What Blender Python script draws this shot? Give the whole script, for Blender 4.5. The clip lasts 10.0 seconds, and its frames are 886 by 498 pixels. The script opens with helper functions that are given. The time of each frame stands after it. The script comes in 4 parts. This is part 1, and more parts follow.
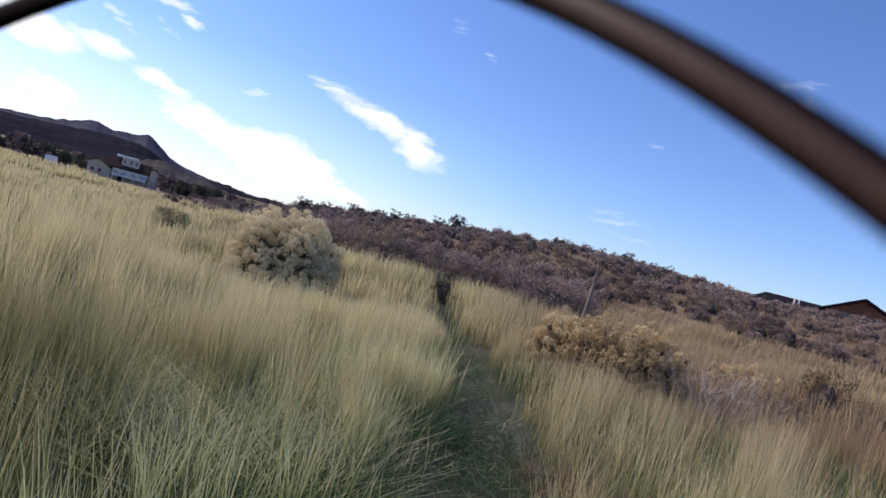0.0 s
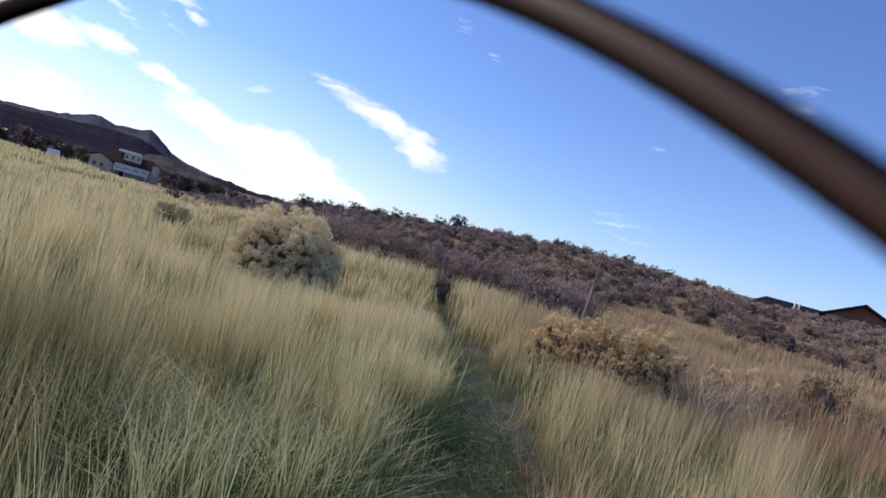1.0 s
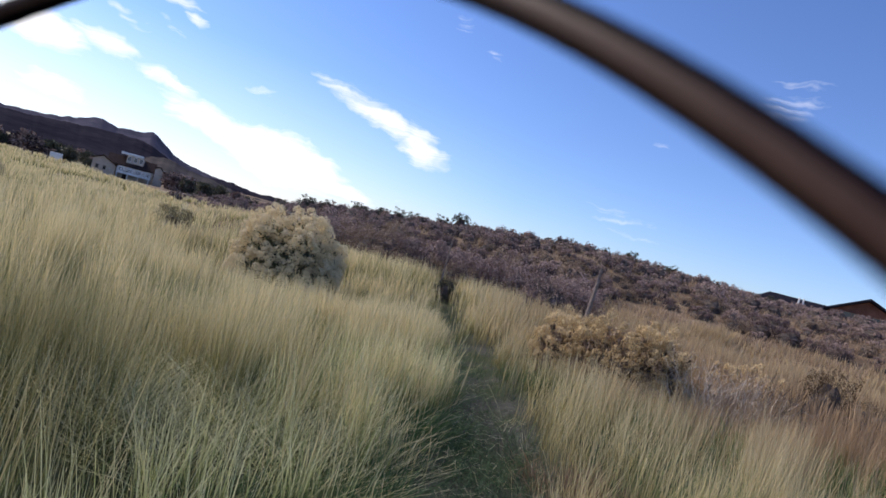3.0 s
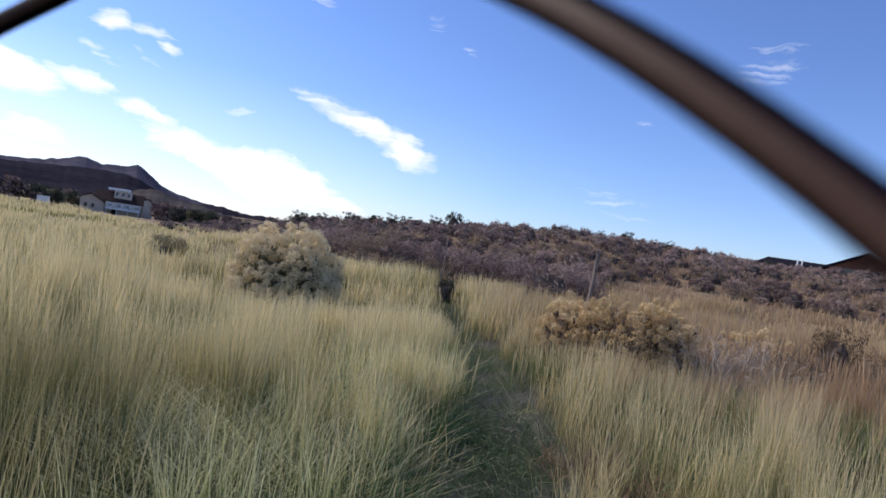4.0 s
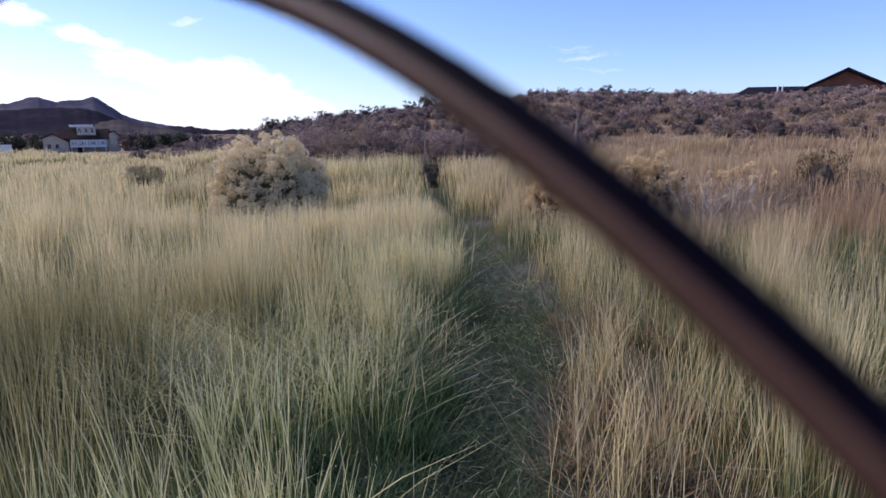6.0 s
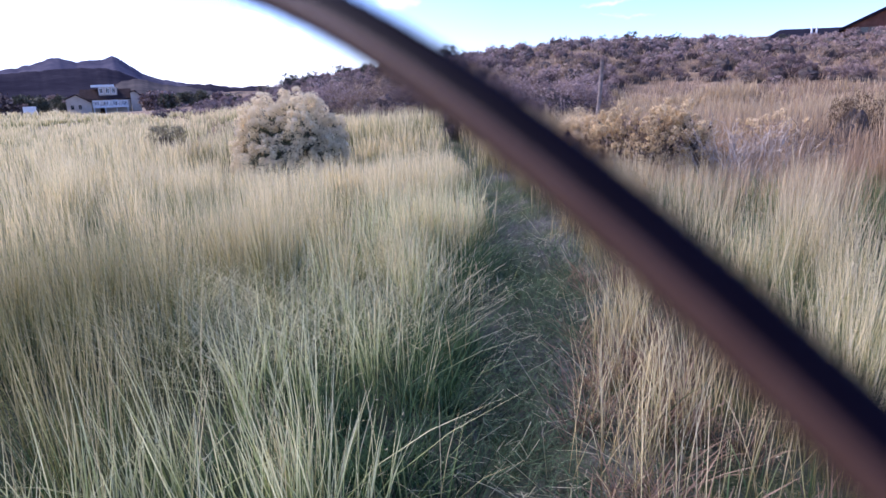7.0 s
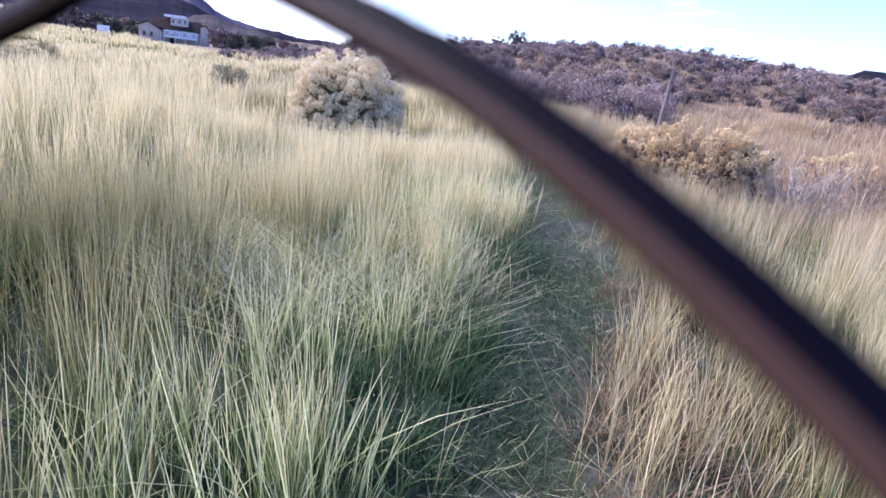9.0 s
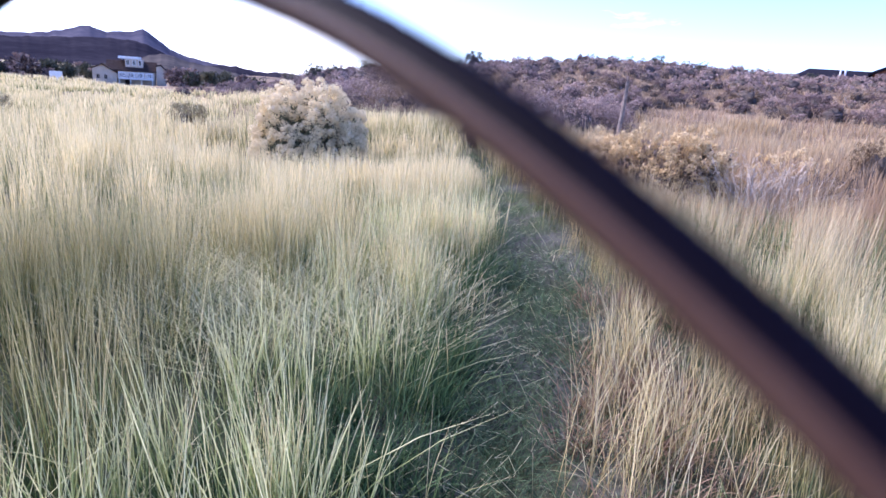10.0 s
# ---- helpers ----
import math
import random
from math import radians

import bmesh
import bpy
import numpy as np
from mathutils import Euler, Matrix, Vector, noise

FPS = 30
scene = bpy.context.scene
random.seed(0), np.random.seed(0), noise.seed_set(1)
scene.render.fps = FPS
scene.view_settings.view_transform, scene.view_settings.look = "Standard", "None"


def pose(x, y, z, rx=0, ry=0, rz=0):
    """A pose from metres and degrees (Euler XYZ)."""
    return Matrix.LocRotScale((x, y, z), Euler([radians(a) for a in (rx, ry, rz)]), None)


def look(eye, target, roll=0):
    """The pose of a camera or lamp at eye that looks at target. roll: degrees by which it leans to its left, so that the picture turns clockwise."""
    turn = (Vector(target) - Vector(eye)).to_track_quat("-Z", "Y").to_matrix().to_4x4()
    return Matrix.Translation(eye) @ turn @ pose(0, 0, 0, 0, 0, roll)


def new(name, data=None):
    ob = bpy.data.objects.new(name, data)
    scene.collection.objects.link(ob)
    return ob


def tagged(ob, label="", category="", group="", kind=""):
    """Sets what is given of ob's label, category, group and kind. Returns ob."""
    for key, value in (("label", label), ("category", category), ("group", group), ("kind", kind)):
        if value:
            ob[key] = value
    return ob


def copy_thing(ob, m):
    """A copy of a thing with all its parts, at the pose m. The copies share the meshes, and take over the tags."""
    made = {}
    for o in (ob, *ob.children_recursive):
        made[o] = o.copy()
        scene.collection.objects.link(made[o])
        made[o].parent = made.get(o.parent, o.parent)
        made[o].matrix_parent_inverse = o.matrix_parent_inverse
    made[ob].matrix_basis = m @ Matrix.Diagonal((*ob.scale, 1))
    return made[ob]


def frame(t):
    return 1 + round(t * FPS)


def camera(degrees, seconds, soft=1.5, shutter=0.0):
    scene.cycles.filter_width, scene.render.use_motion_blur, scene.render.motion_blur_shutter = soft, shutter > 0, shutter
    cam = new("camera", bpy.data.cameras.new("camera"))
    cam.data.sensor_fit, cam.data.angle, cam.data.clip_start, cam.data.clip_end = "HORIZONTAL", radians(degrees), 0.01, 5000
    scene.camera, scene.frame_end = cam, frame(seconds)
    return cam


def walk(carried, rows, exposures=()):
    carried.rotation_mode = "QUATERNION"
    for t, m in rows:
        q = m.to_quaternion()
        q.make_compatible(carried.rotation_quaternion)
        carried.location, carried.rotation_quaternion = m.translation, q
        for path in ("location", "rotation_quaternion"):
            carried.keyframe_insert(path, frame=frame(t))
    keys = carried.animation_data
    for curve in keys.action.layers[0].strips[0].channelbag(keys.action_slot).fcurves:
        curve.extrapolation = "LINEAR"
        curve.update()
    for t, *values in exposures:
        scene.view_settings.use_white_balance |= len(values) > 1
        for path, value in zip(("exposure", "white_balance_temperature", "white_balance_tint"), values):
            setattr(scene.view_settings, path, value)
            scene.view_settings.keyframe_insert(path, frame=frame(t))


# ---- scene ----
cam = camera(70.0, 10.0, soft=1.6)
ROWS = [
    (0.0, 0.0100, 0.0158, 1.2824, 89.70, -14.90, 0.28),
    (0.5, 0.0092, 0.0166, 1.2828, 89.81, -16.48, 0.47),
    (1.0, 0.0085, 0.0231, 1.2870, 89.64, -15.75, 0.34),
    (1.5, 0.0079, 0.0235, 1.2877, 89.59, -16.33, 0.54),
    (2.0, 0.0086, 0.0235, 1.2878, 89.53, -15.71, 0.53),
    (2.5, 0.0093, 0.0236, 1.2879, 89.49, -15.46, 0.62),
    (4.0, 0.0206, 0.0068, 1.2768, 89.61, -8.90, 0.22),
    (4.5, 0.0263, 0.0018, 1.2715, 89.70, -4.00, 0.02),
    (5.0, 0.0214, 0.0116, 1.2832, 86.96, -4.61, 0.54),
    (5.5, 0.0129, 0.0313, 1.3043, 78.61, -3.27, -0.15),
    (5.7, 0.0202, 0.0173, 1.2993, 80.27, -0.62, -2.46),
    (6.8, 0.0189, 0.0272, 1.3062, 74.55, 2.00, -0.40),
    (7.0, 0.0187, 0.0274, 1.3064, 75.13, 1.53, 0.04),
    (7.5, 0.0190, 0.0273, 1.3063, 74.98, 1.83, -0.10),
    (8.0, 0.0173, 0.0304, 1.3076, 74.69, 0.97, -0.47),
    (8.5, 0.0089, 0.0397, 1.3152, 72.02, -2.09, 0.76),
    (9.0, 0.0023, 0.0480, 1.3181, 73.14, -7.42, 5.69),
    (9.5, 0.0044, 0.0459, 1.3163, 74.18, -7.04, 5.44),
    (10.0, 0.0108, 0.0400, 1.3120, 75.42, -3.95, 2.12),
]
EXPOSURES = [(0.0, 0.05, 6500, 14), (4.5, 0.05, 6500, 14), (5.5, -0.05, 6500, 18), (6.8, 0.85, 5600, 30), (8.0, 0.98, 5600, 30), (9.0, 1.35, 5650, 27), (10.0, 1.38, 5650, 28)]
walk(cam, [(t, pose(x, y, z, rx, ry, rz)) for t, x, y, z, rx, ry, rz in ROWS], EXPOSURES)
cam.data.dof.use_dof = True
cam.data.dof.focus_distance = 7.0
cam.data.dof.aperture_fstop = 15.0

# ---- world and sun ----
SUN_AZ, SUN_EL = -66.0, 36.0


def sun_way(az, el):
    a, e = radians(az), radians(el)
    return Vector((math.sin(a) * math.cos(e), math.cos(a) * math.cos(e), math.sin(e)))


world = bpy.data.worlds.new("sky")
scene.world = world
world.use_nodes = True


class Nodes:
    """Short-hand for building node trees."""

    def __init__(self, tree):
        self.tree = tree

    def add(self, kind, **values):
        node = self.tree.nodes.new(kind)
        for key, value in values.items():
            if key in node.inputs:
                if isinstance(value, bpy.types.NodeSocket):
                    self.tree.links.new(value, node.inputs[key])
                else:
                    node.inputs[key].default_value = value
            else:
                setattr(node, key, value)
        return node

    def math(self, operation, a, b=0.0, c=0.0, clamp=False):
        node = self.tree.nodes.new("ShaderNodeMath")
        node.operation, node.use_clamp = operation, clamp
        for socket, value in zip(node.inputs, (a, b, c)):
            if isinstance(value, bpy.types.NodeSocket):
                self.tree.links.new(value, socket)
            else:
                socket.default_value = value
        return node.outputs[0]

    def mix(self, fac, a, b, blend="MIX"):
        node = self.tree.nodes.new("ShaderNodeMix")
        node.data_type, node.blend_type = "RGBA", blend
        for socket, value in ((node.inputs[0], fac), (node.inputs[6], a), (node.inputs[7], b)):
            if isinstance(value, bpy.types.NodeSocket):
                self.tree.links.new(value, socket)
            elif socket.type == "RGBA":
                socket.default_value = (*value, 1.0) if len(value) == 3 else value
            else:
                socket.default_value = value
        return node.outputs[2]

    def ramp(self, fac, stops, interpolation="LINEAR"):
        node = self.tree.nodes.new("ShaderNodeValToRGB")
        node.color_ramp.interpolation = interpolation
        self.tree.links.new(fac, node.inputs[0])
        while len(node.color_ramp.elements) < len(stops):
            node.color_ramp.elements.new(0.5)
        for element, (place, colour) in zip(node.color_ramp.elements, stops):
            element.position = place
            element.color = (*colour, 1.0) if not isinstance(colour, (int, float)) else (colour, colour, colour, 1.0)
        return node.outputs[0]


def build_sky():
    n = Nodes(world.node_tree)
    world.node_tree.nodes.clear()
    sky = n.add("ShaderNodeTexSky")
    sky.sky_type, sky.sun_disc = "NISHITA", False
    sky.sun_elevation, sky.sun_rotation = radians(SUN_EL), radians(SUN_AZ)
    sky.air_density, sky.dust_density, sky.ozone_density = 1.0, 0.15, 3.0
    coord = n.add("ShaderNodeTexCoord").outputs["Generated"]
    xyz = n.add("ShaderNodeSeparateXYZ", Vector=coord)
    az = n.math("MULTIPLY", n.math("ARCTAN2", xyz.outputs[0], xyz.outputs[1]), 57.2958)
    el = n.math("MULTIPLY", n.math("ARCSINE", xyz.outputs[2]), 57.2958)
    flat = n.add("ShaderNodeCombineXYZ", X=az, Y=el, Z=0.0).outputs[0]
    warp = n.add("ShaderNodeTexNoise", Vector=flat, Scale=0.16, Detail=4.0, Roughness=0.6).outputs[1]
    shift = n.add("ShaderNodeVectorMath", operation="MULTIPLY_ADD", Vector=warp)
    shift.inputs[1].default_value, shift.inputs[2].default_value = (5.0, 3.0, 0.0), (-2.5, -1.5, 0.0)
    moved = n.add("ShaderNodeVectorMath", operation="ADD", Vector=flat)
    world.node_tree.links.new(shift.outputs[0], moved.inputs[1])
    bent = n.add("ShaderNodeSeparateXYZ", Vector=moved.outputs[0])
    streak_map = n.add("ShaderNodeMapping", Vector=moved.outputs[0], Rotation=(0, 0, radians(27)), Scale=(0.10, 1.7, 1.0)).outputs[0]
    wisp = n.add("ShaderNodeTexNoise", Vector=streak_map, Scale=1.0, Detail=8.0, Roughness=0.6).outputs[0]
    puff = n.add("ShaderNodeTexNoise", Vector=moved.outputs[0], Scale=0.45, Detail=7.0, Roughness=0.62).outputs[0]
    texture = n.math("ADD", n.math("MULTIPLY", wisp, 0.72), n.math("MULTIPLY", puff, 0.28))
    # each cloud: azimuth, elevation, half length, half width, tilt, thickness
    clouds = [
        (-5.0, 7.6, 4.4, 2.5, -24, 1.2), (-8.5, 8.9, 6.4, 1.8, -22, 1.1), (-12.0, 10.2, 5.2, 1.2, -24, 0.9),
        (-16.0, 3.4, 9.0, 3.0, -12, 1.5), (-21.5, 4.4, 7.5, 2.4, -16, 1.35), (-11.0, 2.2, 5.5, 1.4, -10, 1.2),
        (-30.0, 13.6, 2.6, 1.2, -8, 1.1), (-27.0, 13.3, 3.4, 0.9, -6, 0.95), (-31.5, 8.4, 4.5, 1.4, -8, 1.2), (-26.5, 7.0, 4.5, 1.0, -14, 1.05),
        (-36.0, 8.0, 5.5, 2.2, -10, 1.3), (-30.2, 11.0, 3.2, 0.9, -35, 0.75), (-27.4, 10.9, 2.4, 0.8, -35, 0.7), (-33.9, 3.9, 5.0, 1.4, -5, 1.1),
        (-25.5, 12.2, 1.2, 0.8, -20, 0.9), (-18.8, 8.6, 2.6, 0.8, -15, 0.7), (-15.5, 19.6, 4.5, 1.4, -10, 0.75),
        (14.4, 6.0, 6.5, 2.6, -14, 0.55), (-0.4, 17.0, 1.8, 1.0, -20, 0.62), (-4.2, 19.4, 2.2, 1.2, -20, 0.62),
        (24.8, 17.8, 6.0, 3.0, 25, 0.6), (15.7, 13.0, 1.2, 0.9, 0, 0.58), (-5.0, 2.9, 1.8, 0.4, 25, 0.6),
        (-52.0, 12.0, 14.0, 6.0, -8, 1.0), (-75.0, 18.0, 16.0, 5.0, 10, 0.8), (60.0, 24.0, 14.0, 4.0, 20, 0.6),
        (130.0, 20.0, 20.0, 6.0, 5, 0.7), (-140.0, 25.0, 22.0, 6.0, -10, 0.7),
    ]
    total = None
    for a, e, long, wide, tilt, thick in clouds:
        turn = radians(tilt)
        da, de = n.math("SUBTRACT", bent.outputs[0], a), n.math("SUBTRACT", bent.outputs[1], e)
        u = n.math("ADD", n.math("MULTIPLY", da, math.cos(turn) / long), n.math("MULTIPLY", de, math.sin(turn) / long))
        v = n.math("ADD", n.math("MULTIPLY", da, -math.sin(turn) / wide), n.math("MULTIPLY", de, math.cos(turn) / wide))
        far = n.math("ADD", n.math("MULTIPLY", u, u), n.math("MULTIPLY", v, v))
        mask = n.math("MULTIPLY", n.math("SUBTRACT", 1.0, far, clamp=True), thick)
        total = mask if total is None else n.math("MAXIMUM", total, mask)
    cover = n.math("SUBTRACT", n.math("MULTIPLY", total, 1.5), n.math("MULTIPLY", n.math("SUBTRACT", texture, 0.16), 2.3))
    cover = n.math("POWER", n.math("MULTIPLY", n.math("MULTIPLY", cover, 1.0, clamp=True), n.math("MULTIPLY", total, 3.0, clamp=True), clamp=True), 1.1)
    veil = n.math("MULTIPLY", n.ramp(n.math("ADD", n.math("MULTIPLY", az, -0.01), 0.05), [(0.0, 0.0), (0.6, 1.0)]),
                  n.ramp(n.math("MULTIPLY", el, 0.05), [(0.0, 1.0), (0.6, 0.0)]))
    cover = n.math("MAXIMUM", cover, n.math("MULTIPLY", veil, 0.7))
    blue = n.mix(1.0, sky.outputs[0], SKY_TINT, "MULTIPLY")
    colour = n.mix(cover, blue, (8.8, 9.0, 9.4))
    back = n.add("ShaderNodeBackground", Color=colour, Strength=SKY)
    out = n.add("ShaderNodeOutputWorld")
    world.node_tree.links.new(back.outputs[0], out.inputs[0])


SKY, SKY_TINT = 0.13, (0.80, 0.93, 1.28)
build_sky()
sun = new("sun", bpy.data.lights.new("sun", "SUN"))
sun.data.energy, sun.data.angle, sun.data.color = 4.0, radians(36), (1.0, 0.90, 0.76)
sun.matrix_world = look(sun_way(SUN_AZ, SUN_EL) * 50, (0, 0, 0))

# ---- materials ----


def material(name, roughness=0.8, metallic=0.0, specular=0.3):
    m = bpy.data.materials.new(name)
    m.use_nodes = True
    n = Nodes(m.node_tree)
    shader = m.node_tree.nodes["Principled BSDF"]
    shader.inputs["Roughness"].default_value = roughness
    shader.inputs["Metallic"].default_value = metallic
    shader.inputs["Specular IOR Level"].default_value = specular
    return m, n, shader


def link(m, a, b):
    m.node_tree.links.new(a, b)


def bump(m, n, shader, height, strength, distance):
    b = n.add("ShaderNodeBump", Height=height, Strength=strength, Distance=distance)
    link(m, b.outputs[0], shader.inputs["Normal"])


def mottled(name, colours, scale=4.0, roughness=0.8, bump_by=0.3, metallic=0.0, specular=0.3, depth=0.01, own=0.0):
    """A surface whose colour wanders between three tones at two scales."""
    m, n, s = material(name, roughness, metallic, specular)
    place = n.add("ShaderNodeTexCoord").outputs["Object"]
    large = n.add("ShaderNodeTexNoise", Vector=place, Scale=scale, Detail=4.0, Roughness=0.6).outputs[0]
    small = n.add("ShaderNodeTexNoise", Vector=place, Scale=scale * 9, Detail=4.0, Roughness=0.65).outputs[0]
    fac = n.math("ADD", n.math("MULTIPLY", large, 0.6), n.math("MULTIPLY", small, 0.4))
    if own:
        r = n.add("ShaderNodeObjectInfo").outputs["Random"]
        fac = n.math("ADD", fac, n.math("MULTIPLY", n.math("SUBTRACT", r, 0.5), own))
    link(m, n.ramp(fac, [(0.32, colours[0]), (0.5, colours[1]), (0.68, colours[2])]), s.inputs["Base Color"])
    if bump_by:
        bump(m, n, s, small, bump_by, depth)
    return m


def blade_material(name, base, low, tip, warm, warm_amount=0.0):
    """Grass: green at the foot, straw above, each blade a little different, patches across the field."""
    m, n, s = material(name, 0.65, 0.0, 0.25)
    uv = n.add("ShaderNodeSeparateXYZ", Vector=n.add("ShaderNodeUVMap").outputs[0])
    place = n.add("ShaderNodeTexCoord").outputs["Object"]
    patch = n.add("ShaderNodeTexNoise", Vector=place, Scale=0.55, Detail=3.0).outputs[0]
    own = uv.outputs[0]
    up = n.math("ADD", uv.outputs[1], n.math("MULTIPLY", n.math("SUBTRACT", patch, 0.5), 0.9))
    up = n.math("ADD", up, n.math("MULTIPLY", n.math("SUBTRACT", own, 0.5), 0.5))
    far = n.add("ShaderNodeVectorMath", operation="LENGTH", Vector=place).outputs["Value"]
    # Ramp offset by distance: nearer blades darker and greener, mid-distance ones paler
    near_shift = n.ramp(n.math("MULTIPLY", far, 0.1), [(0.15, 0.08), (0.38, 0.0)])
    up = n.math("SUBTRACT", up, n.math("SUBTRACT", near_shift, n.ramp(n.math("MULTIPLY", far, 0.1), [(0.3, 0.0), (0.46, 0.13), (0.7, 0.1), (1.0, 0.04)])))
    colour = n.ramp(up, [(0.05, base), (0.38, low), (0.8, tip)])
    x = n.add("ShaderNodeSeparateXYZ", Vector=place).outputs[0]
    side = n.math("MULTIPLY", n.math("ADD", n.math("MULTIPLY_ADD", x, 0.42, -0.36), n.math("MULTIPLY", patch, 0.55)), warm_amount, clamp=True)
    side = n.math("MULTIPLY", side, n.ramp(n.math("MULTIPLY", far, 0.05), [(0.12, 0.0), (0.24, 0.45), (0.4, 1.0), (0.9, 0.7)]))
    colour = n.mix(side, colour, n.mix(own, warm, (warm[0] * 0.6, warm[1] * 0.55, warm[2] * 0.5)))
    # Near-left blades: greener, and darkened in the colour to imitate lens vignetting
    vignette_green = n.math("MULTIPLY", n.math("MULTIPLY", n.math("SUBTRACT", n.math("MULTIPLY", x, -0.9), 0.25), warm_amount, clamp=True), n.ramp(n.math("MULTIPLY", far, 0.1), [(0.26, 0.9), (0.5, 0.0)]))
    colour = n.mix(vignette_green, colour, n.mix(uv.outputs[1], (0.022, 0.04, 0.012), (0.15, 0.148, 0.048)))
    hue = n.add("ShaderNodeHueSaturation", Color=colour, Saturation=1.0)
    link(m, n.math("ADD", n.math("MULTIPLY", n.math("FRACT", n.math("MULTIPLY", own, 7.3)), 0.28), 0.81), hue.inputs["Value"])
    link(m, hue.outputs[0], s.inputs["Base Color"])
    thin = n.add("ShaderNodeBsdfTranslucent", Color=hue.outputs[0])
    both = n.add("ShaderNodeMixShader", Fac=0.35)
    link(m, s.outputs[0], both.inputs[1])
    link(m, thin.outputs[0], both.inputs[2])
    link(m, both.outputs[0], m.node_tree.nodes["Material Output"].inputs[0])
    return m


def leaf_material(name, dark, mid, light, own=0.5, thin=0.25):
    m, n, s = material(name, 0.8, 0.0, 0.15)
    island = n.add("ShaderNodeNewGeometry").outputs["Random Per Island"]
    r = n.add("ShaderNodeObjectInfo").outputs["Random"]
    # UV tone from tufts() holds random tone and the painted top light
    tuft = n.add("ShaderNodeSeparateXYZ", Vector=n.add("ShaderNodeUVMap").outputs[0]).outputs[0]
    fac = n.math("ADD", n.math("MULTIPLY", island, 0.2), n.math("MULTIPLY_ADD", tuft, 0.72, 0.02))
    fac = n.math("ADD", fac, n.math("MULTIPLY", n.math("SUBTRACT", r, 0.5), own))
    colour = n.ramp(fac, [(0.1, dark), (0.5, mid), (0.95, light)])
    link(m, colour, s.inputs["Base Color"])
    glow = n.add("ShaderNodeBsdfTranslucent", Color=colour)
    both = n.add("ShaderNodeMixShader", Fac=thin)
    link(m, s.outputs[0], both.inputs[1])
    link(m, glow.outputs[0], both.inputs[2])
    link(m, both.outputs[0], m.node_tree.nodes["Material Output"].inputs[0])
    return m


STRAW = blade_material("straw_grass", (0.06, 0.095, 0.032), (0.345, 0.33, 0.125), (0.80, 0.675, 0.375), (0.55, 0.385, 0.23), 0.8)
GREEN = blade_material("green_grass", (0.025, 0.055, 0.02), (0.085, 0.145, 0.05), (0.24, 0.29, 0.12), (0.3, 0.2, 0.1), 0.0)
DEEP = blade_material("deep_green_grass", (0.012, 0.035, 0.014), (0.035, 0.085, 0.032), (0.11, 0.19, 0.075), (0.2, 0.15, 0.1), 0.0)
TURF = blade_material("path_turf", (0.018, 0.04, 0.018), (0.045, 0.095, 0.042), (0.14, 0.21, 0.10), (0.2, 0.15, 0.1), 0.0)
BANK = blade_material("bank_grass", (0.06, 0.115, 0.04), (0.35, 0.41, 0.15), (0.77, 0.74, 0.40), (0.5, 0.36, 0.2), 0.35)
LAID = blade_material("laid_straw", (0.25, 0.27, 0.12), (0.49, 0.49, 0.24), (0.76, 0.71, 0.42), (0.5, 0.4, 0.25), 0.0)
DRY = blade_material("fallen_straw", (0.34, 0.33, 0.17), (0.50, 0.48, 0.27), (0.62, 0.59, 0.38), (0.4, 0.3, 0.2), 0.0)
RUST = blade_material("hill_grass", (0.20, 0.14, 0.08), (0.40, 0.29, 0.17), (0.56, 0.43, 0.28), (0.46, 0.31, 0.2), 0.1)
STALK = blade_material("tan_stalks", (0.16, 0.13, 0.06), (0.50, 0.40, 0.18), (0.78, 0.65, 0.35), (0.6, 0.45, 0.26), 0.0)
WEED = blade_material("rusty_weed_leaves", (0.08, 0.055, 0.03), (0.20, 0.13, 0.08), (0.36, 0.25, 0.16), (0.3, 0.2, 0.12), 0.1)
OLIVE = leaf_material("olive_brown_leaves", (0.09, 0.078, 0.04), (0.23, 0.195, 0.105), (0.42, 0.36, 0.21), 0.2, 0.1)
SAGE = leaf_material("sage_leaves", (0.042, 0.029, 0.029), (0.21, 0.147, 0.128), (0.50, 0.37, 0.305), 0.4, 0.0)
SAGE_TAN = leaf_material("tan_brush_leaves", (0.10, 0.07, 0.045), (0.28, 0.20, 0.135), (0.48, 0.36, 0.25), 0.4, 0.05)
BROWN = leaf_material("brown_dry_leaves", (0.05, 0.033, 0.02), (0.12, 0.08, 0.045), (0.24, 0.16, 0.09), 0.1, 0.05)
JUNIPER = leaf_material("juniper_needles", (0.03, 0.035, 0.025), (0.075, 0.08, 0.055), (0.15, 0.145, 0.10), 0.4)
PUFF = leaf_material("cream_seed_puffs", (0.48, 0.40, 0.25), (0.74, 0.63, 0.40), (0.95, 0.84, 0.57), 0.0, 0.3)
PUFF_YELLOW = leaf_material("ochre_seed_puffs", (0.27, 0.185, 0.085), (0.56, 0.41, 0.21), (0.86, 0.69, 0.40), 0.2)
BRUSH_LEAF = leaf_material("grey_green_leaves", (0.06, 0.07, 0.045), (0.14, 0.15, 0.095), (0.26, 0.26, 0.18), 0.2)
TWIG = mottled("grey_twig", ((0.04, 0.032, 0.028), (0.095, 0.075, 0.062), (0.18, 0.145, 0.115)), 20.0, 0.9)
TWIG_PALE = mottled("bleached_twig", ((0.28, 0.22, 0.17), (0.48, 0.40, 0.31), (0.66, 0.57, 0.46)), 20.0, 0.9)
POST = mottled("weathered_wood", ((0.11, 0.085, 0.07), (0.22, 0.175, 0.145), (0.36, 0.30, 0.25)), 9.0, 0.85)
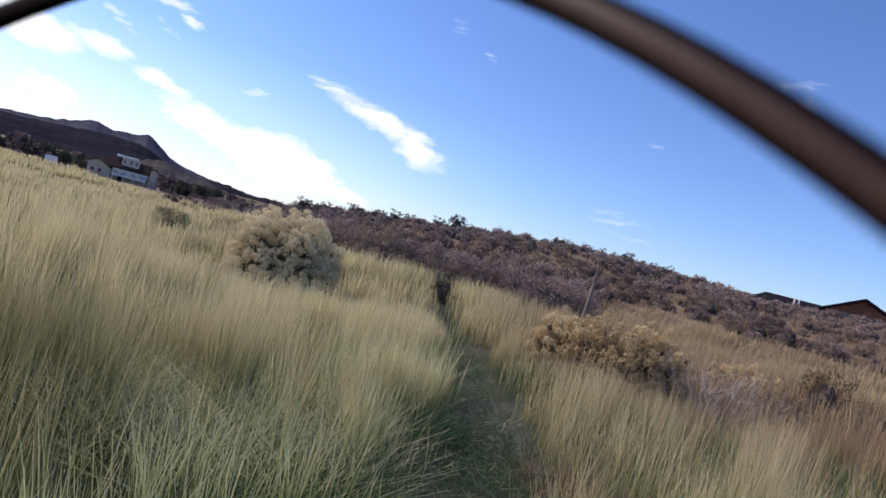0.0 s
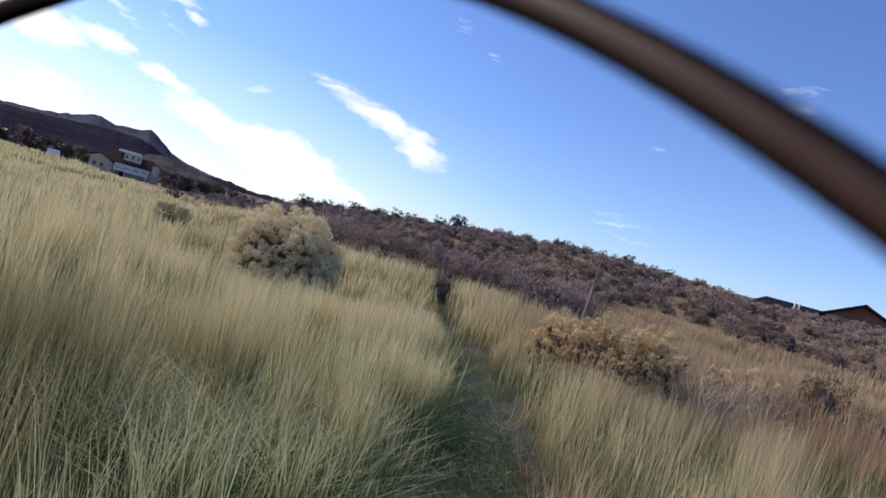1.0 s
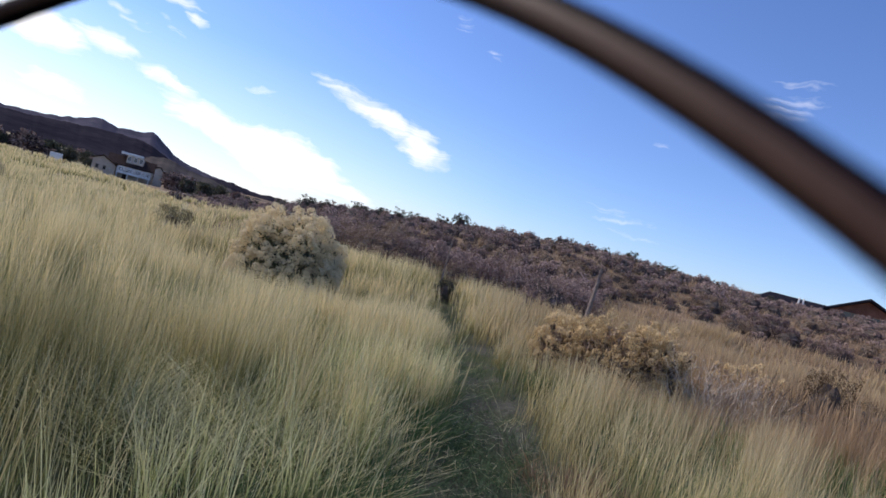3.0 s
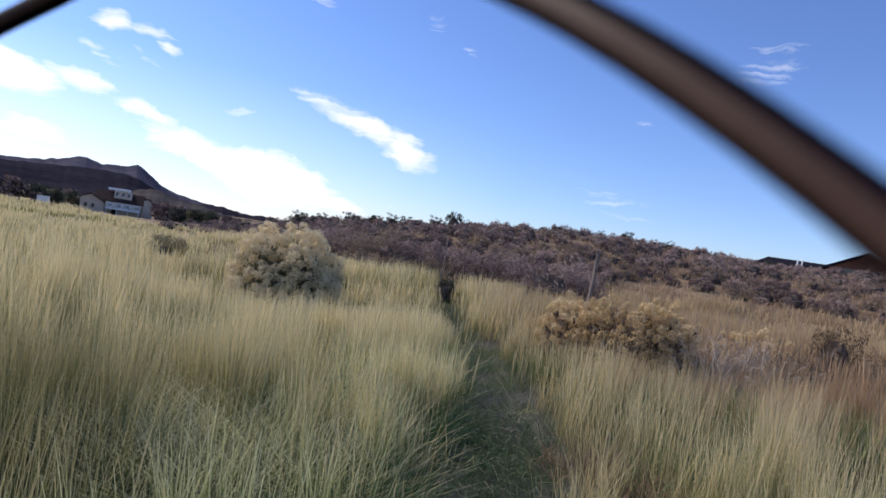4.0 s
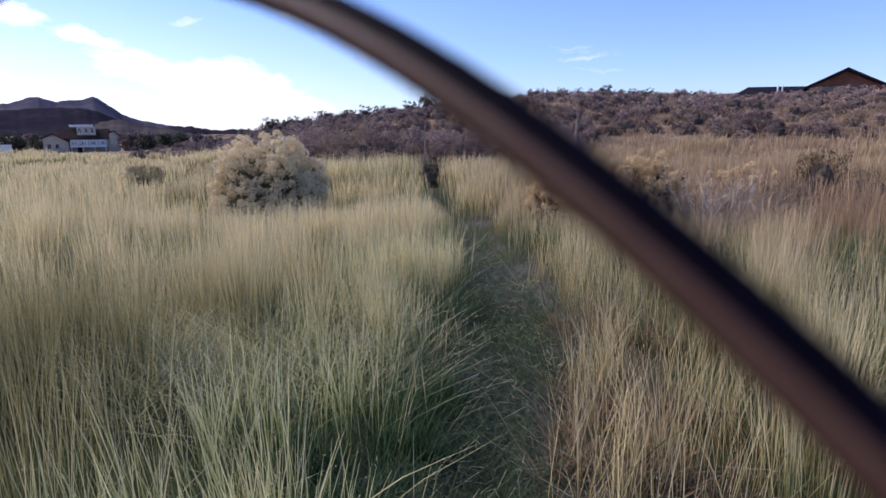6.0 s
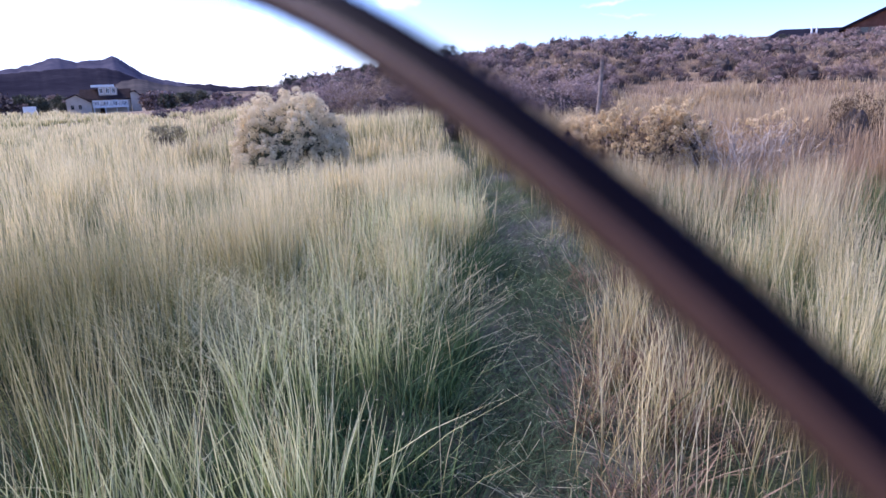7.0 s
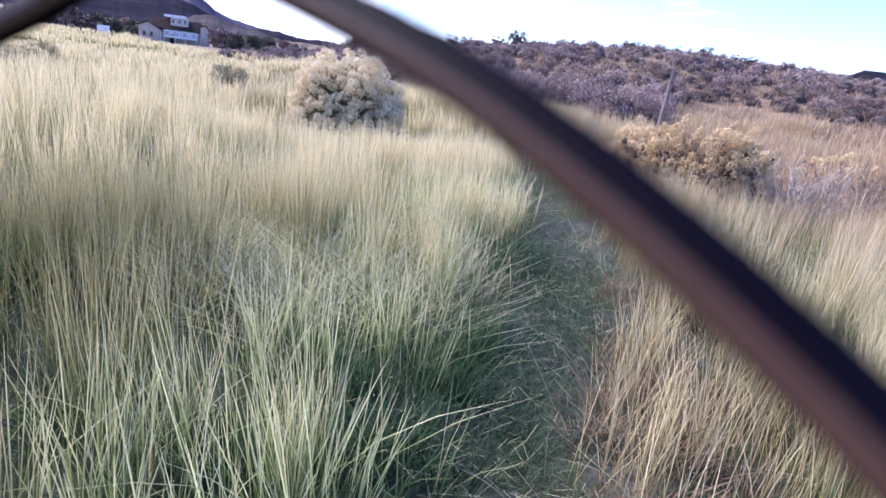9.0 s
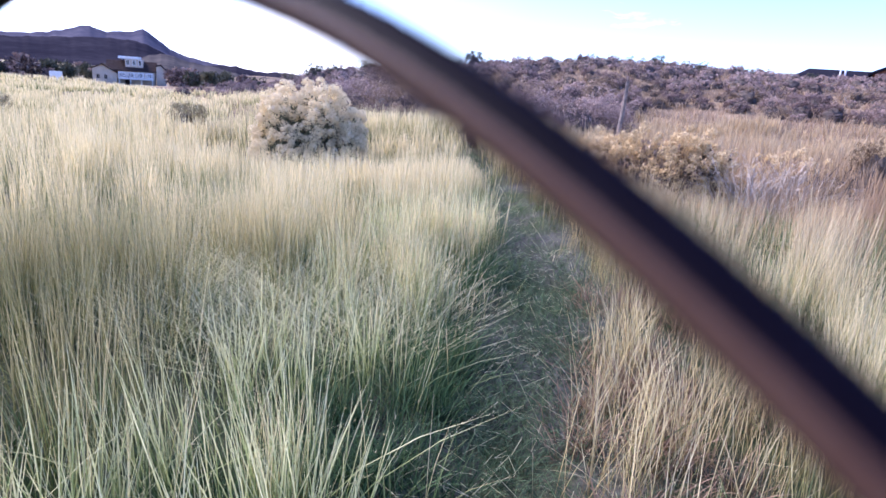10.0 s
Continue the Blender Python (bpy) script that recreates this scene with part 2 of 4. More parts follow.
# The rod's lit and shaded sides as two colours; the brown also serves wheels
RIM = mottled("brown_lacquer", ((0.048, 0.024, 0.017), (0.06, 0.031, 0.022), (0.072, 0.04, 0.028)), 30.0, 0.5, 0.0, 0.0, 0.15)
RIM_SHADE = mottled("shaded_lacquer", ((0.0015, 0.001, 0.003), (0.002, 0.0012, 0.004), (0.003, 0.002, 0.006)), 30.0, 0.7, 0.0, 0.0, 0.04)
STUCCO = mottled("tan_stucco", ((0.38, 0.31, 0.24), (0.46, 0.39, 0.31), (0.54, 0.46, 0.38)), 0.6, 0.9)
ROOF_BROWN = mottled("brown_shingles", ((0.03, 0.02, 0.018), (0.045, 0.03, 0.026), (0.07, 0.05, 0.042)), 1.5, 0.9, 0.3, 0.0, 0.05)
ROOF_BLACK = mottled("blue_black_shingles", ((0.010, 0.009, 0.013), (0.016, 0.014, 0.02), (0.024, 0.021, 0.028)), 1.5, 0.9, 0.3, 0.0, 0.05)
WHITE = mottled("white_paint", ((0.6, 0.62, 0.6), (0.7, 0.71, 0.69), (0.78, 0.78, 0.76)), 0.8, 0.6)
TIMBER = mottled("reddish_log_siding", ((0.11, 0.045, 0.028), (0.17, 0.072, 0.046), (0.24, 0.11, 0.07)), 1.2, 0.8)


def glass_material():
    m, n, s = material("window_glass", 0.08, 0.0, 0.6)
    s.inputs["Base Color"].default_value = (0.02, 0.025, 0.03, 1)
    return m


GLASS = glass_material()


def soil_material():
    m, n, s = material("trodden_soil_and_turf", 0.95, 0.0, 0.1)
    place = n.add("ShaderNodeTexCoord").outputs["Object"]
    xyz = n.add("ShaderNodeSeparateXYZ", Vector=place)
    large = n.add("ShaderNodeTexNoise", Vector=place, Scale=1.3, Detail=5.0, Roughness=0.6).outputs[0]
    small = n.add("ShaderNodeTexNoise", Vector=place, Scale=24.0, Detail=6.0, Roughness=0.7).outputs[0]
    tiny = n.add("ShaderNodeTexNoise", Vector=place, Scale=110.0, Detail=3.0).outputs[0]
    bare = n.ramp(small, [(0.3, (0.03, 0.031, 0.025)), (0.48, (0.072, 0.071, 0.058)), (0.7, (0.185, 0.176, 0.147))])
    litter = n.ramp(tiny, [(0.35, (0.022, 0.036, 0.016)), (0.55, (0.055, 0.068, 0.03)), (0.7, (0.17, 0.16, 0.085))])
    off = n.math("ABSOLUTE", n.math("SUBTRACT", xyz.outputs[0], 0.45))
    off = n.math("MULTIPLY", n.math("SUBTRACT", off, 0.5), 3.0, clamp=True)
    colour = n.mix(n.math("MAXIMUM", n.ramp(large, [(0.42, 0.0), (0.6, 1.0)]), n.math("MULTIPLY", off, 0.85)), bare, litter)
    # dry slopes far away: straw and dust
    dist = n.math("SQRT", n.math("ADD", n.math("MULTIPLY", xyz.outputs[0], xyz.outputs[0]), n.math("MULTIPLY", xyz.outputs[1], xyz.outputs[1])))
    away = n.ramp(n.math("MULTIPLY", dist, 0.01), [(0.12, 0.0), (0.2, 1.0)])
    slope = n.ramp(n.add("ShaderNodeTexNoise", Vector=place, Scale=0.35, Detail=8.0, Roughness=0.7).outputs[0],
                   [(0.35, (0.10, 0.07, 0.045)), (0.5, (0.20, 0.14, 0.085)), (0.65, (0.31, 0.23, 0.14))])
    # mown straw field running on to the houses
    stubble = n.ramp(n.add("ShaderNodeTexNoise", Vector=place, Scale=0.2, Detail=8.0, Roughness=0.75).outputs[0],
                     [(0.35, (0.20, 0.16, 0.09)), (0.5, (0.29, 0.24, 0.135)), (0.65, (0.38, 0.32, 0.19))])
    flank = n.math("SUBTRACT", n.math("MULTIPLY", xyz.outputs[0], -1.0), n.math("MULTIPLY", xyz.outputs[1], 0.46))
    slope = n.mix(n.math("MULTIPLY", flank, 0.15, clamp=True), slope, stubble)
    link(m, n.mix(away, colour, slope), s.inputs["Base Color"])
    bump(m, n, s, n.math("ADD", small, n.math("MULTIPLY", tiny, 0.4)), 0.8, 0.03)
    return m


SOIL = soil_material()


def mountain_material(name, dark, mid, light):
    m, n, s = material(name, 0.95, 0.0, 0.0)
    place = n.add("ShaderNodeTexCoord").outputs["Object"]
    woods = n.add("ShaderNodeTexNoise", Vector=place, Scale=0.012, Detail=8.0, Roughness=0.62).outputs[0]
    fine = n.add("ShaderNodeTexNoise", Vector=place, Scale=0.09, Detail=6.0, Roughness=0.7).outputs[0]
    fac = n.math("ADD", n.math("MULTIPLY", woods, 0.65), n.math("MULTIPLY", fine, 0.35))
    link(m, n.ramp(fac, [(0.36, dark), (0.5, mid), (0.66, light)]), s.inputs["Base Color"])
    return m


# Backlit shade and bluish distance haze are put into the two farther ridge colours
MOUNTAIN = mountain_material("hazy_rock_slopes", (0.045, 0.044, 0.062), (0.075, 0.072, 0.094), (0.12, 0.11, 0.125))
WOODED = mountain_material("shaded_wooded_slopes", (0.018, 0.017, 0.024), (0.028, 0.026, 0.034), (0.046, 0.042, 0.05))
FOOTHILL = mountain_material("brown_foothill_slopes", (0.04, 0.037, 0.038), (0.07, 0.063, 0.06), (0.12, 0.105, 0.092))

# ---- shapes ----


def smooth(a, b, x):
    x = np.clip((x - a) / (b - a), 0, 1)
    return x * x * (3 - 2 * x)


def finish(name, bm, mat, parent=None, label="", shade=False):
    mesh = bpy.data.meshes.new(name)
    bm.to_mesh(mesh)
    bm.free()
    mesh.materials.append(mat)
    if shade:
        for p in mesh.polygons:
            p.use_smooth = True
    ob = new(name, mesh)
    if parent:
        ob.parent = parent
    if label:
        tagged(ob, label)
    return ob


def part(name, bm, mat, parent, label="", shade=False):
    return finish(name, bm, mat, parent, label, shade)


def raw(name, verts, faces, mat, parent=None, uvs=None, shade=False):
    mesh = bpy.data.meshes.new(name)
    mesh.from_pydata(verts, [], faces)
    mesh.materials.append(mat)
    if uvs is not None:
        layer = mesh.uv_layers.new(name="UVMap")
        order = np.empty(len(mesh.loops), dtype=np.int32)
        mesh.loops.foreach_get("vertex_index", order)
        layer.data.foreach_set("uv", np.asarray(uvs, dtype=np.float32)[order].ravel())
    if shade:
        mesh.polygons.foreach_set("use_smooth", np.ones(len(mesh.polygons), dtype=bool))
    mesh.update()
    ob = new(name, mesh)
    if parent:
        ob.parent = parent
    return ob


def box(bm, size, at, turn=None, bevel=0.0):
    made = bmesh.ops.create_cube(bm, size=1.0)
    m = Matrix.Translation(at) @ (turn or Matrix()) @ Matrix.Diagonal((*size, 1))
    bmesh.ops.transform(bm, matrix=m, verts=made["verts"])
    if bevel:
        edges = list({e for v in made["verts"] for e in v.link_edges})
        bmesh.ops.bevel(bm, geom=edges, offset=bevel, segments=1, affect="EDGES")
    return bm


def boxed(size, at, bevel=0.0, turn=None):
    return box(bmesh.new(), size, at, turn, bevel)


def prism(outline, y0, y1):
    """A solid whose section in x, z is the outline, from y0 to y1."""
    bm = bmesh.new()
    a = [bm.verts.new((x, y0, z)) for x, z in outline]
    b = [bm.verts.new((x, y1, z)) for x, z in outline]
    bm.faces.new(a)
    bm.faces.new(b[::-1])
    for i in range(len(a)):
        j = (i + 1) % len(a)
        bm.faces.new((a[j], a[i], b[i], b[j]))
    bmesh.ops.recalc_face_normals(bm, faces=bm.faces)
    return bm


# ---- the ground ----
PATH_Y = [-3.0, 0.0, 1.8, 2.2, 2.7, 3.4, 4.25, 5.65, 7.0, 8.4, 9.5, 11.8, 15.4, 20.0]
PATH_X = [-0.5, -0.1, 0.17, 0.22, 0.33, 0.43, 0.49, 0.59, 0.62, 0.57, 0.44, 0.26, 0.19, 0.3]
CREST_AZ = [-60, -35, -27, -22, -15.3, -11.4, -4.4, 3.2, 12.4, 20.2, 24.1, 27.6, 45]
CREST_EL = [-2.4, -2.4, -2.3, -2.2, -0.4, 0.3, 0.95, 1.65, 2.5, 2.45, 2.4, 2.3, 2.5]
FOOT_AZ = [-60, -22, -12, 0, 11, 16, 28, 50]
FOOT_R = [12, 12, 17, 16.5, 17, 21, 19, 17]


def path_x(y):
    return np.interp(y, PATH_Y, PATH_X)


def path_half(y):
    return np.interp(y, [0, 1.8, 2.2, 2.7, 3.4, 4.25, 5.65, 8.4, 12.0, 16.0], [0.34, 0.31, 0.33, 0.38, 0.43, 0.40, 0.30, 0.24, 0.19, 0.18])


def ground_z(x, y):
    x, y = np.asarray(x, float), np.asarray(y, float)
    r, az = np.hypot(x, y), np.degrees(np.arctan2(x, np.maximum(y, 1e-6)))
    az = np.where(y <= 0, np.sign(x) * 90, az)
    crest = 1.3 + 48 * np.tan(np.radians(np.interp(az, CREST_AZ, CREST_EL)))
    foot = np.interp(az, FOOT_AZ, FOOT_R)
    rise = smooth(0, 1, np.clip((r - foot) / (50 - foot), 0, 1))
    front = smooth(-4, 14, y)
    z = crest * rise * front
    beyond = smooth(50, 190, r)
    z = z + beyond * front * np.where(az < -8, -4.5 - crest, np.where(az < 20, -1.5, 0.6))
    z = z + 0.05 * np.sin(x * 0.7 + 1.3) * np.sin(y * 0.55) * smooth(3, 8, r)
    z = z + 0.25 * np.sin(x * 0.21 + 0.4) * np.sin(y * 0.17 + 1.0) * smooth(22, 40, r)
    d = np.abs(x - path_x(y)) / path_half(y)
    trod = (1 - smooth(0.6, 1.5, d)) * (1 - smooth(15, 18, y))
    z = z - 0.3 * smooth(6, 16, r) * smooth(9, 15, -az) * (1 - smooth(50, 90, r))
    dip = np.exp(-(((x + 2.2) / 2.6) ** 2 + ((y - 10.3) / 2.4) ** 2))
    return z - 0.05 * trod - 0.44 * dip


def build_ground():
    def steps(limit, fine, near):
        out, v, s = [0.0], 0.0, fine
        while v < limit:
            s = fine if v < near else s * 1.13
            v += s
            out.append(v)
        return out
    right, ahead, behind = steps(2600, 0.11, 5.0), steps(2600, 0.11, 9.0), steps(2600, 0.4, 2.0)
    xs = np.array([-v for v in right[:0:-1]] + right)
    ys = np.array([-v for v in behind[:0:-1]] + ahead)
    gx, gy = np.meshgrid(xs, ys)
    z = ground_z(gx, gy)
    rng = np.random.default_rng(3)
    near = np.exp(-((np.hypot(gx, gy) / 9) ** 2))
    z = z + rng.normal(0, 0.008, z.shape) * near
    w = len(xs)
    verts = np.column_stack([gx.ravel(), gy.ravel(), z.ravel()])
    i = (np.arange(len(ys) - 1)[:, None] * w + np.arange(w - 1)[None, :]).ravel()
    faces = np.column_stack([i, i + 1, i + w + 1, i + w])
    ob = raw("ground", verts.tolist(), faces.tolist(), SOIL, shade=True)
    return tagged(ob, "trodden earth and dry turf ground with a narrow footpath", "ground", kind="structure")


build_ground()


def build_mountains():
    """Ridges far away, one behind another."""
    # name, distance, depth, [(azimuth, elevation)]
    ridges = [
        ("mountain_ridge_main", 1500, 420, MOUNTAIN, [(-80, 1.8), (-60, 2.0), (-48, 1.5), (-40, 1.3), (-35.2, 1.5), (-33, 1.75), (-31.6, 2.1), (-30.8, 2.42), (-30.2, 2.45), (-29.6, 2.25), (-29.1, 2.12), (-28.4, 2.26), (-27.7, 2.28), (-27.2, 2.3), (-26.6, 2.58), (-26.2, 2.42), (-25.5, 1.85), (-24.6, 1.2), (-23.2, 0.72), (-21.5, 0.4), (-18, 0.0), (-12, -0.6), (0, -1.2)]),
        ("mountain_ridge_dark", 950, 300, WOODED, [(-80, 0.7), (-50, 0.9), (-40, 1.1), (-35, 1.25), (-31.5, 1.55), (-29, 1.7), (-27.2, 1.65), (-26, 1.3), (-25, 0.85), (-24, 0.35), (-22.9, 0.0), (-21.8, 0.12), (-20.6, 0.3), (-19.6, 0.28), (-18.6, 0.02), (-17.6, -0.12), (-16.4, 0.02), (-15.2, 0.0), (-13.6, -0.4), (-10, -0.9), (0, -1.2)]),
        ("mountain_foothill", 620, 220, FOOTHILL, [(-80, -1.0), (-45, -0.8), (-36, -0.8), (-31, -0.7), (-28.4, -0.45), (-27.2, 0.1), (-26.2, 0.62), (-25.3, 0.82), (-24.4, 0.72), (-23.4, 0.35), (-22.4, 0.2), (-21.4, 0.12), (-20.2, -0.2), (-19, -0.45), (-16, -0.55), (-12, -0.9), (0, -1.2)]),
    ]
    for k, (name, far, deep, rock, line) in enumerate(ridges):
        azs = np.linspace(-80, 0, 600)
        el = np.interp(azs, [a for a, _ in line], [e for _, e in line])
        top = 1.3 + far * np.tan(np.radians(el))
        rng = np.random.default_rng(11 + k)
        rough = np.convolve(rng.normal(0, 1, 640), np.ones(3) / 3, "valid")[:600]
        verts, faces, rows = [], [], 26
        for j in range(rows):
            s = j / (rows - 1)
            r = far - deep * (1 - s) ** 1.0
            for i, a in enumerate(azs):
                fold = noise.noise(Vector((a * 0.5, s * 3.0, k * 9.0))) + 0.5 * noise.noise(Vector((a * 1.7, s * 5.0, k * 9.0 + 4)))
                z = -14 + (top[i] + rough[i] * 0.0007 * far + 14) * s ** (1.15 + 0.4 * fold)
                z += fold * far * 0.006 * math.sin(s * math.pi)
                verts.append((r * math.sin(radians(a)), r * math.cos(radians(a)), z))
        for i, a in enumerate(azs):
            r = far + deep
            verts.append((r * math.sin(radians(a)), r * math.cos(radians(a)), -20))
        w = len(azs)
        for j in range(rows):
            for i in range(w - 1):
                faces.append((j * w + i, j * w + i + 1, (j + 1) * w + i + 1, (j + 1) * w + i))
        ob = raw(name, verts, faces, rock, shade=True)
        tagged(ob, "distant dark wooded mountain ridge under the evening sky", "mountain", kind="structure")


build_mountains()

# ---- grass ----


def blades(name, x, y, height, width, lean, bend, mat, seed, label, head=1.0, facing=None, lift=0.0, segs=3):
    """Many blades in one mesh: tapered bent strips, feathered towards the tip by head."""
    rng = np.random.default_rng(seed)
    n = len(x)
    z = ground_z(x, y) + lift
    way = rng.uniform(0, 2 * np.pi, n) if facing is None else facing
    tilt = rng.uniform(0, 1, n)
    levels = np.linspace(0, 1, segs + 1)
    side = rng.uniform(0, np.pi, n)
    sx, sy = np.cos(side), np.sin(side)
    across = np.interp(levels, [0, 0.45, 0.78, 1.0], [0.8, 0.75, 0.75 * head, 0.12])
    verts = np.empty((n, segs + 1, 2, 3))
    uv = np.empty((n, segs + 1, 2, 2))
    own = rng.uniform(0, 1, n)
    for k, s in enumerate(levels):
        out = height * (lean * s + bend * s * s * (0.5 + tilt))
        up = height * s * (1 - 0.35 * bend * s)
        cx, cy = x + np.cos(way) * out, y + np.sin(way) * out
        for q, sign in ((0, -0.5), (1, 0.5)):
            verts[:, k, q, 0] = cx + sign * sx * width * across[k]
            verts[:, k, q, 1] = cy + sign * sy * width * across[k]
            verts[:, k, q, 2] = z + up
            uv[:, k, q, 0] = own
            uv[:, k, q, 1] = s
    base = (np.arange(n) * (segs + 1) * 2)[:, None]
    faces = np.concatenate([base + np.array([[2 * k, 2 * k + 1, 2 * k + 3, 2 * k + 2]]) for k in range(segs)], axis=0)
    ob = raw(name, verts.reshape(-1, 3).tolist(), faces.tolist(), mat, uvs=uv.reshape(-1, 2))
    return tagged(ob, label, "grass", kind="stuff")


def field(seed, count, x0, x1, y0, y1, r0, r1, gap=1.05, tuft=0.0):
    """Random places in a box and a ring of distances, off the path, drawn together into tufts."""
    rng = np.random.default_rng(seed)
    x, y = rng.uniform(x0, x1, count), rng.uniform(y0, y1, count)
    if tuft:
        k = max(1, count // (150 if r1 <= 5.0 else 130 if r1 <= 9.5 else 64))
        cx, cy = rng.uniform(x0, x1, k), rng.uniform(y0, y1, k)
        pick = rng.integers(0, k, count)
        drawn = rng.uniform(0, 1, count) < 0.9
        x = np.where(drawn, cx[pick] + rng.normal(0, tuft, count), x)
        y = np.where(drawn, cy[pick] + rng.normal(0, tuft, count), y)
    way = rng.uniform(0, 2 * np.pi, count)
    if tuft:
        way = np.where(drawn, np.arctan2(y - cy[pick], x - cx[pick]) + rng.normal(0, 0.5, count), way)
    beside = (np.abs(x - path_x(y)) < path_half(y) + 0.4) & (y < 9)
    way = np.where(beside, np.where(x < path_x(y), np.pi, 0.0) + rng.normal(0, 1.9, count), way)
    r = np.hypot(x, y)
    off = np.abs(x - path_x(y)) / path_half(y)
    keep = (r >= r0) & (r < r1) & ((off > gap + rng.uniform(-0.5, 1.0, count) + 0.5 * np.sin(y * 5.1) * np.sin(y * 1.7 + 1.0)) | (y > 17))
    az = np.degrees(np.arctan2(x, y))
    keep &= ~((x > path_x(y)) & (rng.uniform(0, 1, count) < np.interp(y, [3.4, 5.0, 7.0], [1.0, 0.75, 0.2]) * np.interp(x - path_x(y) - path_half(y), [0.0, 0.4, 1.1], [0.93, 0.88, 0.4])))
    keep &= ~((x > path_x(y)) & (x < path_x(y) + path_half(y) + 0.06) & (y < 9) & (rng.uniform(0, 1, count) < 0.85))
    keep &= ~((x < -0.45) & (r < 3.3) & (rng.uniform(0, 1, count) < 0.55))
    keep &= ~((x < path_x(y)) & (x > path_x(y) - path_half(y) - 0.75) & (rng.uniform(0, 1, count) < np.interp(y, [2.8, 4.2], [0.68, 0.0])))
    bare = np.sin(x * 2.3 + 0.7 * np.sin(y * 1.9)) * np.sin(y * 2.1 + 0.9 * np.sin(x * 1.3))
    keep &= ~((bare > 0.05) & (r < 9.5) & (rng.uniform(0, 1, count) < 0.72))
    edge = np.interp(az, [-60, -36, -27, -19, -14, -12, 12, 14, 40], [76, 74, 66, 44, 27, 18.5, 18.5, 28, 28])
    keep &= r < edge
    return x[keep], y[keep], way[keep], rng


def seed_specks(x, y, height, way, seed):
    """Small husks about the tips of the nearest stalks."""
    rng = np.random.default_rng(seed + 7)
    pick = np.nonzero((np.hypot(x, y) < 4.2) & (rng.uniform(0, 1, len(x)) < 0.5))[0]
    n, per = len(pick), 4
    k = np.repeat(pick, per)
    s = rng.uniform(0.72, 1.03, n * per)
    out = height[k] * (0.1 * s + 0.12 * s * s)
    c = np.stack([x[k] + np.cos(way[k]) * out, y[k] + np.sin(way[k]) * out, ground_z(x[k], y[k]) + height[k] * s * 0.96], 1)
    c += rng.normal(0, 0.006, c.shape)
    d = rng.normal(0, 1, c.shape) + [0, 0, 1.4]
    d /= np.linalg.norm(d, axis=1, keepdims=True)
    e = np.cross(d, rng.normal(0, 1, c.shape))
    e /= np.linalg.norm(e, axis=1, keepdims=True)
    long, wide = rng.uniform(0.003, 0.007, (len(c), 1)), rng.uniform(0.0008, 0.0016, (len(c), 1))
    quad = np.stack([c - d * long, c + e * wide, c + d * long, c - e * wide], 1).reshape(-1, 3)
    uv = np.stack([np.repeat(rng.uniform(0, 1, len(c)), 4), np.full(len(c) * 4, 1.0)], 1)
    ob = raw("grass_husks", quad.tolist(), np.arange(len(quad)).reshape(-1, 4).tolist(), STRAW, uvs=uv)
    tagged(ob, "dry husks on the tips of the grass stalks", "grass", kind="stuff")


